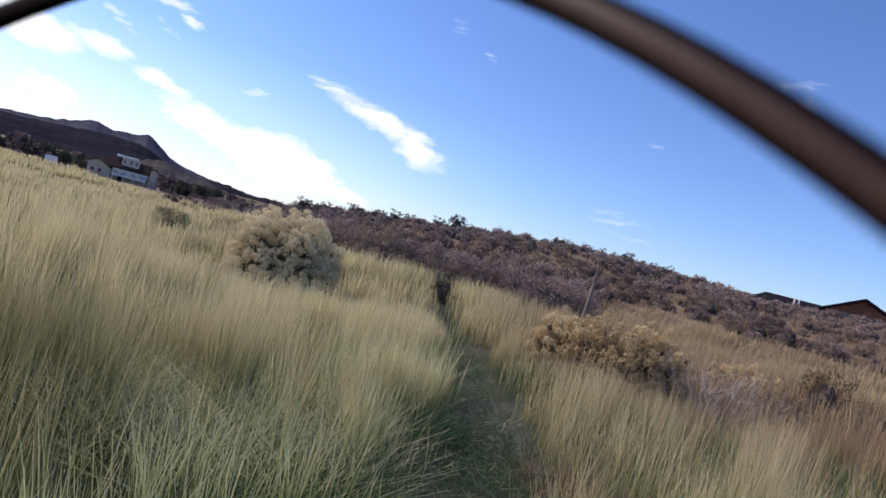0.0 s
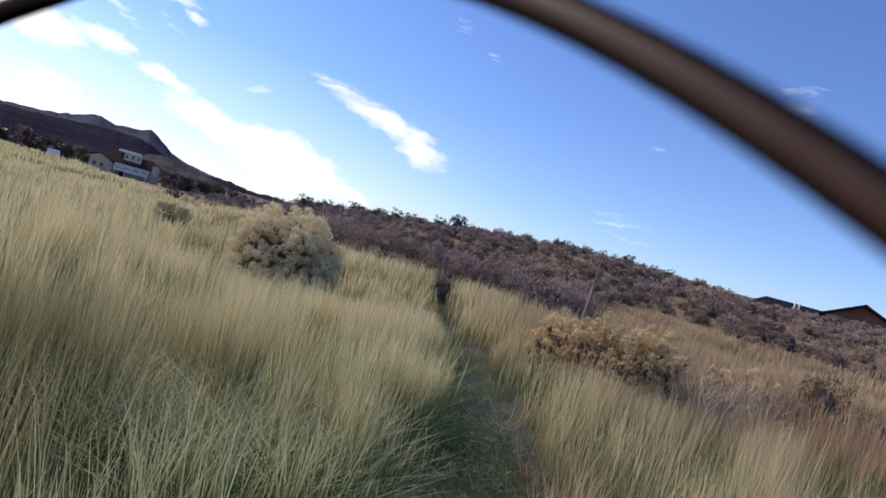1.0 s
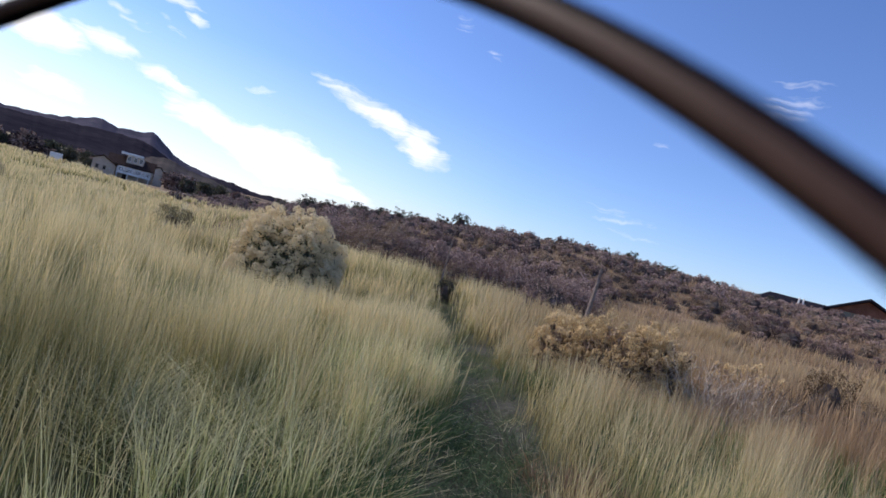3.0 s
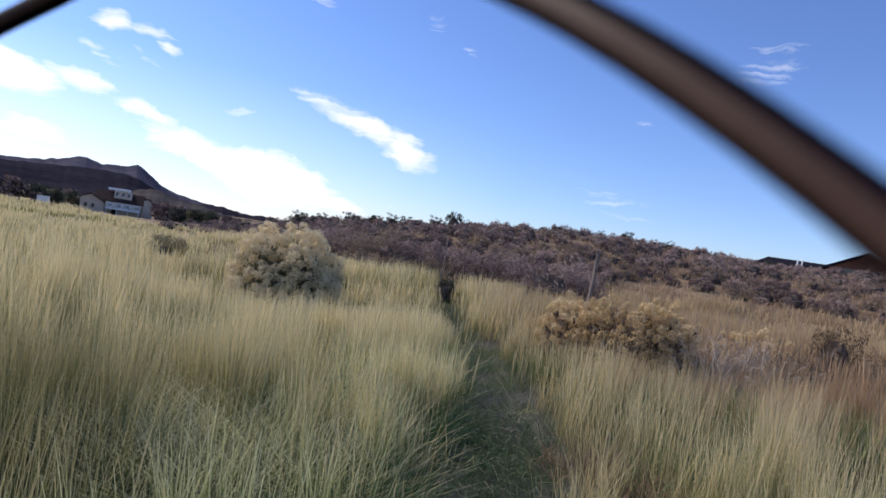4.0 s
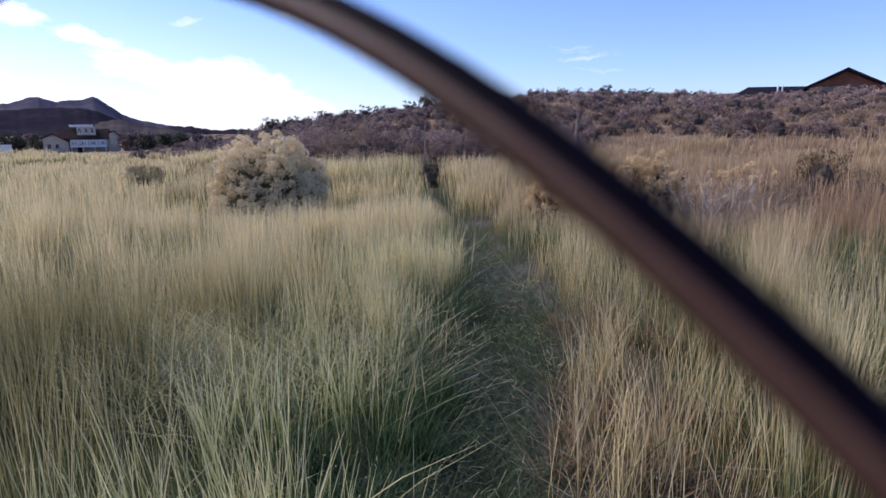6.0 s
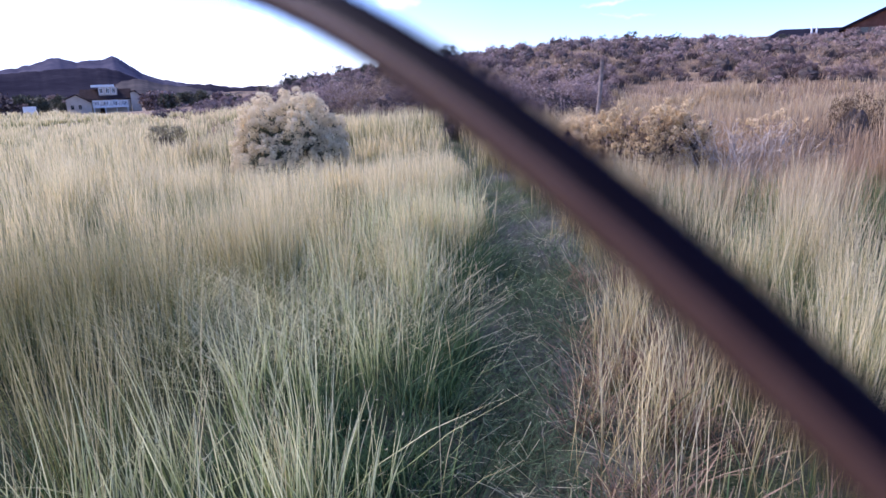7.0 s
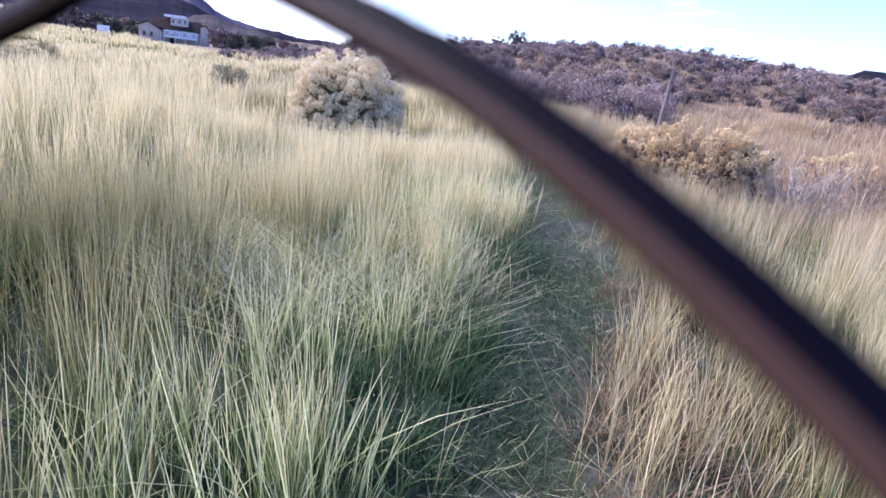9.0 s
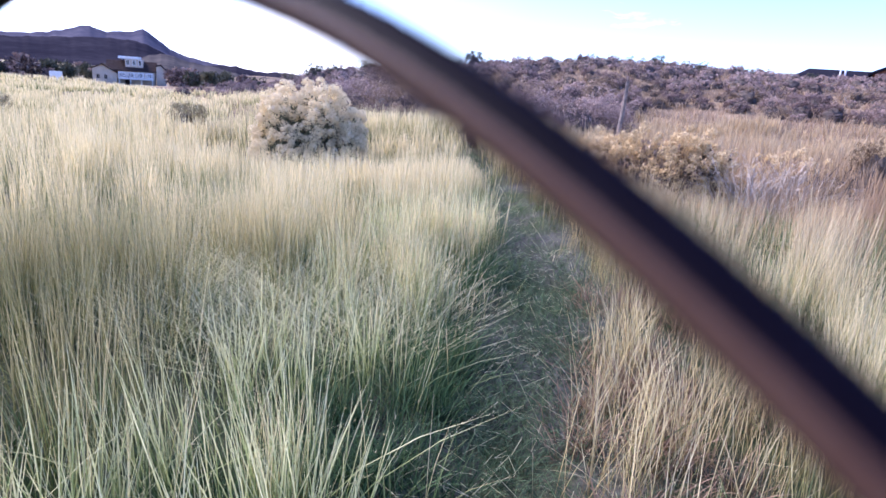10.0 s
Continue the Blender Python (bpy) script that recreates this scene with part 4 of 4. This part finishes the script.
def rabbitbrush(x, y, radius, height, seed, puff, label, sprays=90, puffs=70, size=0.019, puff_size=0.062, tilt=0.0, leaf_mat=None, lumps=0.22):
    """A dense dome of thin stems, each ending in a tuft of dry flower heads."""
    rng = np.random.default_rng(seed)
    thing = new("rabbitbrush")
    p, d = dome(rng, sprays * 5, radius, height, lumps, seed, 0.0)
    p[:, 2] = np.maximum(p[:, 2], 0.05) + height * 0.05
    taken, apart = [], 0.95 * puff_size
    for i in range(len(p)):
        if len(taken) < sprays and all(((p[i] - p[j]) ** 2).sum() > apart * apart for j in taken):
            taken.append(i)
    p, d, sprays = p[taken], d[taken], len(taken)
    deep = rng.uniform(0.83, 1.05, (sprays, 1))
    p = p * deep
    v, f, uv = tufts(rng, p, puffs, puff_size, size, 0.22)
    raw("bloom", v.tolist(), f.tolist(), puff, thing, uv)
    inner = np.repeat(p, 2, 0) * rng.uniform(0.5, 0.88, (sprays * 2, 1))
    v, f, uv = leaf_cloud(rng, inner, np.repeat(d, 2, 0), 12, size * 1.9, radius * 0.06, 0.9)
    raw("foliage", v.tolist(), f.tolist(), leaf_mat or BRUSH_LEAF, thing, uv)
    twigs = sprays
    foot = np.stack([rng.normal(0, radius * 0.16, twigs), rng.normal(0, radius * 0.16, twigs), np.full(twigs, -0.08)], 1)
    tv, tf = strips(rng, foot, p, 0.0055)
    tv, tf = with_core(tv, tf, seed, radius, height, 0.6)
    raw("woody_base", tv, tf, TWIG, thing)
    thing.matrix_basis = pose(x, y, float(ground_z(x, y)), 0, tilt, rng.uniform(0, 360))
    return tagged(thing, label, "bush")


rabbitbrush(-2.64, 11.05, 0.97, 1.56, 201, PUFF, "large rounded rabbitbrush with cream dried flower heads", 520, 110, 0.022, 0.08, lumps=0.13)
rabbitbrush(1.75, 8.3, 0.38, 0.8, 202, PUFF_YELLOW, "small ochre rabbitbrush beside the footpath", 80, leaf_mat=SAGE_TAN)
rabbitbrush(2.42, 7.9, 0.62, 0.92, 203, PUFF_YELLOW, "spreading ochre rabbitbrush going to seed", 170, leaf_mat=SAGE_TAN)
rabbitbrush(2.95, 8.0, 0.45, 0.86, 204, PUFF_YELLOW, "ochre rabbitbrush with grey twigs", 90, leaf_mat=SAGE_TAN)
rabbitbrush(2.35, 9.6, 0.6, 0.8, 205, PUFF_YELLOW, "pale rabbitbrush among straw grass", 110)
rabbitbrush(4.9, 9.6, 0.55, 0.62, 206, PUFF_YELLOW, "yellowed rabbitbrush among rusty grass", 100, leaf_mat=SAGE_TAN)


def dead_brush(x, y, radius, height, seed, label, mat=None, twigs=70):
    """A tangle of bare twigs, each with side shoots."""
    rng = np.random.default_rng(seed)
    thing = new("dead_brush")
    p, d = dome(rng, twigs, radius, height, 0.5, seed, 0.1)
    foot = np.stack([rng.normal(0, radius * 0.3, twigs), rng.normal(0, radius * 0.3, twigs), np.full(twigs, -0.05)], 1)
    v, f = strips(rng, foot, p, 0.0055)
    raw("woody_base", v.tolist(), f, mat or TWIG_PALE, thing)
    k = 4
    a = np.repeat(foot, k, 0) + (np.repeat(p, k, 0) - np.repeat(foot, k, 0)) * rng.uniform(0.35, 0.9, (twigs * k, 1))
    b = a + np.repeat(d, k, 0) * 0.12 * height + rng.normal(0, 0.09, (twigs * k, 3))
    v, f = strips(rng, a, b, 0.0035)
    raw("twig_tangle", v.tolist(), f, mat or TWIG_PALE, thing)
    thing.matrix_basis = pose(x, y, float(ground_z(x, y)), 0, 0, rng.uniform(0, 360))
    return tagged(thing, label, "bush")


dead_brush(3.3, 7.3, 0.65, 0.8, 221, "tangle of bare bleached twigs in the grass")
dead_brush(3.9, 7.7, 0.75, 0.82, 222, "spreading dead brush with pale twigs")
dead_brush(4.6, 7.9, 0.6, 0.75, 223, "dead grey brush among rusty grass", TWIG)
ob = shrub("brown_shrub", 0.55, 0.75, 231, BROWN, TWIG, 110, 30, 0.022, 60)
ob.matrix_basis = pose(6.05, 9.5, float(ground_z(6.05, 9.5)))
ob.scale = (0.65, 0.65, 1.15)
tagged(ob, "upright reddish-brown shrub in the dry grass", "shrub")
ob = shrub("brown_shrub", 0.8, 0.95, 232, BROWN, TWIG, 120, 30, 0.022, 60)
ob.matrix_basis = pose(6.9, 9.6, float(ground_z(6.9, 9.6)))
ob.scale = (0.8, 0.8, 0.6)
tagged(ob, "low brown shrub with fine twigs in dry grass", "shrub")
ob = shrub("field_shrub", 0.42, 0.78, 233, OLIVE, TWIG, 120, 40, 0.02, 40)
ob.matrix_basis = pose(-6.25, 14.5, float(ground_z(-6.25, 14.5)))
tagged(ob, "small lone brown shrub standing in the field", "shrub")

for az, r, wide, label in ((-38.4, 17.5, 0.85, "low brown shrub at the edge of the field"), (-36.6, 19.0, 0.4, "small brown shrub in the straw field")):
    ob = shrub("field_shrub", wide, 0.68, 236 + int(r), OLIVE, TWIG, 100, 36, 0.022, 30)
    x, y = r * math.sin(radians(az)), r * math.cos(radians(az))
    ob.matrix_basis = pose(x, y, float(ground_z(x, y)))
    tagged(ob, label, "shrub")

ob = shrub("green_shrub", 0.26, 0.5, 234, JUNIPER, TWIG, 50, 30, 0.022, 20)
ob.matrix_basis = pose(0.14, 14.4, float(ground_z(0.14, 14.4)))
tagged(ob, "small dark green bush at the end of the footpath", "shrub")

for az, r, wide, high, mat, label in (
        (-5.6, 19.0, 1.25, 1.2, SAGE_TAN, "large tan brush at the foot of the hill"), (-2.4, 18.2, 1.0, 1.05, SAGE, "dark brush at the foot of the hill"),
        (3.0, 17.9, 0.9, 0.95, SAGE, "dark brush beside the end of the path"), (6.2, 18.3, 1.2, 1.2, SAGE, "large dark tangled brush by the fence"),
        (9.2, 18.0, 1.35, 1.3, SAGE, "large dark tangled brush by the fence"), (11.6, 18.6, 0.95, 1.0, SAGE, "dark rounded brush beside a fence post"),
        (-9.5, 20.5, 1.1, 1.0, SAGE, "dark brush beyond the field edge")):
    ob = shrub("hill_brush", wide, high, 240 + int(az * 3), mat, TWIG, 120, 44, 0.034, 90, 0.5)
    x, y = r * math.sin(radians(az)), r * math.cos(radians(az))
    ob.matrix_basis = pose(x, y, float(ground_z(x, y)) - 0.03)
    tagged(ob, label, "shrub")

# ---- fence ----


def wood_post(x, y, height, radius, lean, label):
    bm = bmesh.new()
    made = bmesh.ops.create_cone(bm, cap_ends=True, segments=9, radius1=radius * 1.1, radius2=radius * 0.85, depth=height + 0.3)
    bmesh.ops.subdivide_edges(bm, edges=[e for e in bm.edges if abs(e.verts[0].co.z - e.verts[1].co.z) > 0.5], cuts=6)
    for v in bm.verts:
        q = noise.noise(Vector((v.co.x * 30, v.co.y * 30, v.co.z * 3 + x)))
        v.co.x += q * radius * 0.25 + 0.02 * math.sin(v.co.z * 2.2)
        v.co.y += q * radius * 0.2
        v.co.z += (height - 0.3) / 2
    ob = finish("fence_post", bm, POST)
    ob.matrix_basis = pose(x, y, float(ground_z(x, y)), lean[0], lean[1], 0)
    return tagged(ob, label, "fence post", "posts of the old fence")


wood_post(3.79, 15.9, 1.72, 0.048, (0, 1.5), "weathered grey wooden fence post standing in grass")
wood_post(0.06, 16.2, 1.42, 0.02, (0, -1), "thin weathered fence stake at the end of the path")

# ---- the rim close to the eye ----
RING_AT, RING_HIGH, RING_FLAT, RING_TURN, RING_TIP = (-0.0340, 0.1051, 0.9438), 0.3865, 0.5341, 0.4123, 0.1331
# Degrees round the tube where the brown sheen is painted
SHEEN_ARC = (52, 100)
RING_BEND, RING_TWIST = (-0.0057, -0.0045, 0.0044, -0.0275), (0.1572, 0.0635)


def build_rim():
    """A bent tube: an arch with two straight legs, added out of view, that stand in the ground."""
    n = Vector((RING_TURN, 1.0, RING_TIP)).normalized()
    u = n.cross(Vector((0, 0, 1))).normalized()
    v = u.cross(n)
    c = Vector(RING_AT)
    arch = []
    for k in range(141):
        t = -0.2 + (math.pi + 0.4) * k / 140
        s = t - math.pi / 2
        k1 = 1 + RING_BEND[0] * math.sin(s) + RING_BEND[1] * math.cos(2 * s) + RING_BEND[2] * math.sin(2 * s) + RING_BEND[3] * math.cos(3 * s)
        k1 += 0.011 * math.exp(-((s - 0.067) / 0.1) ** 2)
        w = RING_HIGH * (RING_TWIST[0] * math.cos(2 * s) + RING_TWIST[1] * math.sin(2 * s))
        arch.append(c + u * (RING_HIGH * RING_FLAT * math.cos(t) * k1) + v * (RING_HIGH * math.sin(t) * k1) + n * w)
    a, b = arch[0], arch[-1]
    line = [Vector((a.x, a.y, -0.15 + (a.z + 0.15) * k / 6)) for k in range(6)] + arch
    line += [Vector((b.x, b.y, b.z + (-0.15 - b.z) * k / 6)) for k in range(1, 7)]
    around = []
    bm, rings, sides = bmesh.new(), [], 24
    for i, p in enumerate(line):
        d = (line[min(i + 1, len(line) - 1)] - line[max(i - 1, 0)]).normalized()
        e = d.cross(n).normalized()
        g = d.cross(e)
        around.append((e, g))
        rings.append([bm.verts.new(p + (e * math.cos(q * 2 * math.pi / sides) * 0.00212 + g * math.sin(q * 2 * math.pi / sides) * 0.0023)) for q in range(sides)])
    for i, (r0, r1) in enumerate(zip(rings, rings[1:])):
        for q in range(sides):
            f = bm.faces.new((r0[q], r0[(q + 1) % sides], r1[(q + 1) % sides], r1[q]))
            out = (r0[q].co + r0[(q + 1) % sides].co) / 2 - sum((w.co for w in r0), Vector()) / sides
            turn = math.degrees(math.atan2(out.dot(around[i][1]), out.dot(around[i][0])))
            # Brown faces paint the sheen stripe, all others the unlit side
            f.material_index = 0 if SHEEN_ARC[0] < turn < SHEEN_ARC[1] else 1
    bm.faces.new(rings[0])
    bm.faces.new(rings[-1])
    bmesh.ops.recalc_face_normals(bm, faces=bm.faces)
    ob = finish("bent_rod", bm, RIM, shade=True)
    ob.data.materials.append(RIM_SHADE)
    tagged(ob, "dark brown rod with painted sheen and shade, bent into an arch", "rod")


build_rim()

# ---- houses ----


def window(parent, at, wide, high, frame_mat):
    """A framed pane facing -y, set on the wall at the point given."""
    x, y, z = at
    bm = bmesh.new()
    t = 0.09
    for sx, sz, ox, oz in ((wide + 2 * t, t, 0, high / 2 + t / 2), (wide + 2 * t, t, 0, -high / 2 - t / 2), (t, high, -wide / 2 - t / 2, 0), (t, high, wide / 2 + t / 2, 0), (0.05, high, 0, 0)):
        box(bm, (sx, 0.08, sz), (x + ox, y - 0.03, z + oz))
    w = part("window", bm, frame_mat, parent)
    part("pane", boxed((wide, 0.03, high), (x, y - 0.006, z)), GLASS, w)
    return w


def gable_roof(parent, x0, x1, y0, y1, eave, ridge, mat, along="x", thick=0.22, over=0.5):
    if along == "x":
        mid = (y0 + y1) / 2
        k = (ridge - eave) / (mid - y0)
        outline = [(y0 - over, eave - over * k), (mid, ridge), (y1 + over, eave - over * k), (y1 + over, eave - over * k + thick), (mid, ridge + thick), (y0 - over, eave - over * k + thick)]
        bm = prism(outline, x0 - over, x1 + over)
        for v in bm.verts:
            v.co.x, v.co.y = v.co.y, v.co.x
        bmesh.ops.recalc_face_normals(bm, faces=bm.faces)
    else:
        mid = (x0 + x1) / 2
        k = (ridge - eave) / (mid - x0)
        outline = [(x0 - over, eave - over * k), (mid, ridge), (x1 + over, eave - over * k), (x1 + over, eave - over * k + thick), (mid, ridge + thick), (x0 - over, eave - over * k + thick)]
        bm = prism(outline, y0 - over, y1 + over)
    return part("roof", bm, mat, parent)


def build_stucco_house():
    house = new("house")
    # low gabled wing at one end
    part("wall", prism([(-6.7, 0), (-1.5, 0), (-1.5, 2.5), (-4.6, 4.0), (-6.7, 3.2)], -1.6, 6.0), STUCCO, house)
    part("roof", prism([(-7.0, 3.1), (-4.6, 4.05), (-1.2, 2.4), (-1.2, 2.62), (-4.6, 4.3), (-7.0, 3.33)], -2.0, 6.4), ROOF_BROWN, house)
    for x in (-5.5, -3.9):
        window(house, (x, -1.6, 1.7), 0.6, 0.8, STUCCO)
    # main block with its long roof and the deck before it
    part("wall", boxed((8.2, 7.0, 3.2), (2.7, 3.5, 1.6)), STUCCO, house)
    gable_roof(house, -3.6, 6.8, 0, 7.0, 3.2, 4.9, ROOF_BROWN, "x", 0.2, 0.4)
    deck = part("deck", boxed((7.6, 1.9, 0.3), (2.6, -1.15, 1.6)), WHITE, house, "white painted deck")
    part("railing", boxed((7.6, 0.07, 0.16), (2.6, -2.05, 2.72)), WHITE, deck)
    for k in range(24):
        part("baluster", boxed((0.16, 0.05, 0.92), (-1.1 + k * 0.322, -2.05, 2.2)), WHITE, deck)
    for k in range(4):
        part("deck_post", boxed((0.2, 0.2, 1.7), (-1.0 + k * 2.4, -1.95, 0.75)), WHITE, house)
    for x in (-0.4, 1.6, 3.6, 5.6):
        window(house, (x, 0.0, 2.35), 1.0, 0.9, WHITE)
    part("door", boxed((0.95, 0.08, 2.05), (0.6, -0.03, 1.03)), ROOF_BROWN, house)
    # upper room under a flat white roof
    part("upper_wall", boxed((4.0, 3.4, 2.2), (2.2, 2.6, 4.35)), STUCCO, house)
    part("upper_roof", boxed((4.9, 4.2, 0.5), (1.2, 2.6, 5.7), 0.05), WHITE, house, "flat white roof")
    for x in (0.8, 2.2, 3.5):
        window(house, (x, 0.9, 4.75), 0.6, 0.9, WHITE)
    # tan wing at the other end
    part("wall", prism([(7.1, 0), (9.2, 0), (9.2, 3.6), (8.1, 4.5), (7.1, 4.2)], -0.5, 6.0), STUCCO, house)
    part("roof", prism([(6.9, 4.22), (8.1, 4.55), (9.5, 3.4), (9.5, 3.6), (8.1, 4.77), (6.9, 4.44)], -0.9, 6.4), ROOF_BROWN, house)
    r, az = 182.0, -28.0
    x, y = r * math.sin(radians(az)), r * math.cos(radians(az))
    house.matrix_basis = pose(x, y, float(ground_z(x, y)) - 0.1, 0, 0, 24)
    house.scale = (1.03, 1.0, 1.22)
    return tagged(house, "tan stucco house with brown roofs and white deck", "house")


build_stucco_house()


def build_log_house():
    house = new("house")
    part("wall", boxed((6.8, 8.0, 2.44), (-3.4, 4.0, 1.22)), TIMBER, house)
    bm = bmesh.new()
    low = [bm.verts.new(p) for p in ((-8.0, -0.8, 2.45), (-0.02, -0.8, 2.45), (-0.02, 8.8, 2.45), (-8.0, 8.8, 2.45))]
    top = [bm.verts.new(p) for p in ((-6.6, 4.0, 3.6), (-0.02, 4.0, 3.5))]
    for f in ((low[0], low[1], top[1], top[0]), (low[1], low[2], top[1]), (low[2], low[3], top[0], top[1]), (low[3], low[0], top[0]), tuple(low[::-1])):
        bm.faces.new(f)
    part("roof", bm, ROOF_BLACK, house, "dark hipped roof")
    part("wall", prism([(0, 0), (7.4, 0), (7.4, 2.95), (3.7, 4.75), (0, 2.95)], -2.0, 8.0), TIMBER, house)
    gable_roof(house, 0, 7.4, -2.0, 8.0, 3.0, 4.83, ROOF_BLACK, "y", 0.3, 0.6)
    for k in range(8):
        part("log", boxed((7.4, 0.14, 0.3), (3.7, -2.06, 0.3 + k * 0.36), 0.05), TIMBER, house)
        if k < 6:
            part("log", boxed((6.7, 0.14, 0.3), (-3.45, -0.06, 0.3 + k * 0.36), 0.05), TIMBER, house)
    for x, z in ((2.3, 2.3), (5.1, 2.3)):
        window(house, (x, -2.14, z), 1.7, 1.5, TIMBER)
    for x in (-5.6, -3.6, -1.5):
        window(house, (x, -0.14, 1.5), 1.0, 1.0, TIMBER)
    for x in (-3.2, -2.7):
        bm = bmesh.new()
        bmesh.ops.create_cone(bm, cap_ends=True, segments=10, radius1=0.11, radius2=0.11, depth=1.2)
        bmesh.ops.translate(bm, vec=(x, 0.6, 2.9), verts=bm.verts)
        part("vent_pipe", bm, WHITE, house, "white vent pipe", True)
    r, az = 90.0, 31.0
    x, y = r * math.sin(radians(az)), r * math.cos(radians(az))
    house.matrix_basis = pose(x, y, 2.8, 0, 0, -28)
    return tagged(house, "reddish-brown log house with gabled roofs on the hill", "house")


build_log_house()

# ---- trees, van and other things by the far house ----


def tree(name, seed, height, radius, leaf_mat):
    rng = np.random.default_rng(seed)
    thing = new(name)
    n = 16
    foot = np.zeros((n, 3))
    foot[:, 2] = np.linspace(0, height * 0.45, n)
    foot[0, 2] = -0.3
    a = rng.uniform(0, 2 * np.pi, n)
    tip = np.stack([np.cos(a) * radius * 0.8, np.sin(a) * radius * 0.8, foot[:, 2] + height * rng.uniform(0.25, 0.5, n)], 1)
    tip[0] = (0.1, 0, height * 0.9)
    v, f = strips(rng, foot, tip, 0.12)
    raw("trunk", v.tolist(), f, TWIG, thing)
    c = rng.normal(0, 1, (170, 3))
    c /= np.linalg.norm(c, axis=1, keepdims=True)
    d = c.copy()
    c = c * rng.uniform(0.35, 1.0, (170, 1)) * [radius, radius, height * 0.42] + [0, 0, height * 0.55]
    v, f, uv = leaf_cloud(rng, c, d, 9, radius * 0.16, radius * 0.13, 0.1)
    raw("crown", v.tolist(), f.tolist(), leaf_mat, thing, uv)
    return thing


def build_far_trees():
    kinds = [tree("tree", 301 + k, 5.0, 2.4, m) for k, m in enumerate((JUNIPER, SAGE, JUNIPER))]
    rng = np.random.default_rng(17)
    used = set()
    spots = [(rng.uniform(-46, -30.6), rng.uniform(150, 176)) for _ in range(44)] + [(rng.uniform(-25.3, -22.6), rng.uniform(150, 178)) for _ in range(12)] + [(rng.uniform(-22.6, -17), rng.uniform(95, 190)) for _ in range(18)]
    spots += [(rng.uniform(-31, -25.5), rng.uniform(198, 250)) for _ in range(10)]
    for az, r in spots:
        x, y = r * math.sin(radians(az)), r * math.cos(radians(az))
        k = int(rng.integers(0, 3))
        m = pose(x, y, float(ground_z(x, y)), 0, 0, rng.uniform(0, 360))
        if k in used:
            ob = copy_thing(kinds[k], m)
        else:
            used.add(k)
            ob = kinds[k]
            ob.matrix_basis = m
        s = rng.uniform(0.6, 1.1) * (0.95 if az < -22.6 else 0.5)
        ob.scale = (s, s, s * rng.uniform(0.8, 1.1))
        tagged(ob, "dark bushy tree beyond the field near the houses", "tree", "trees round the far houses")


build_far_trees()


def build_van():
    van = new("van")
    part("body", prism([(-2.4, 0.45), (2.4, 0.45), (2.4, 1.3), (1.7, 1.45), (1.2, 2.3), (-2.4, 2.35)], -0.95, 0.95), WHITE, van)
    for x in (-1.5, 1.5):
        for y in (-0.9, 0.9):
            bm = bmesh.new()
            bmesh.ops.create_cone(bm, cap_ends=True, segments=16, radius1=0.36, radius2=0.36, depth=0.24, matrix=pose(x, y, 0.36, 90, 0, 0))
            part("wheel", bm, RIM, van)
    part("window", boxed((0.9, 1.92, 0.55), (0.6, 0, 1.85)), GLASS, van)
    r, az = 146.0, -32.6
    x, y = r * math.sin(radians(az)), r * math.cos(radians(az))
    van.matrix_basis = pose(x, y, float(ground_z(x, y)) - 0.02, 0, 0, 118)
    tagged(van, "white van parked beyond the field by the trees", "van")


build_van()
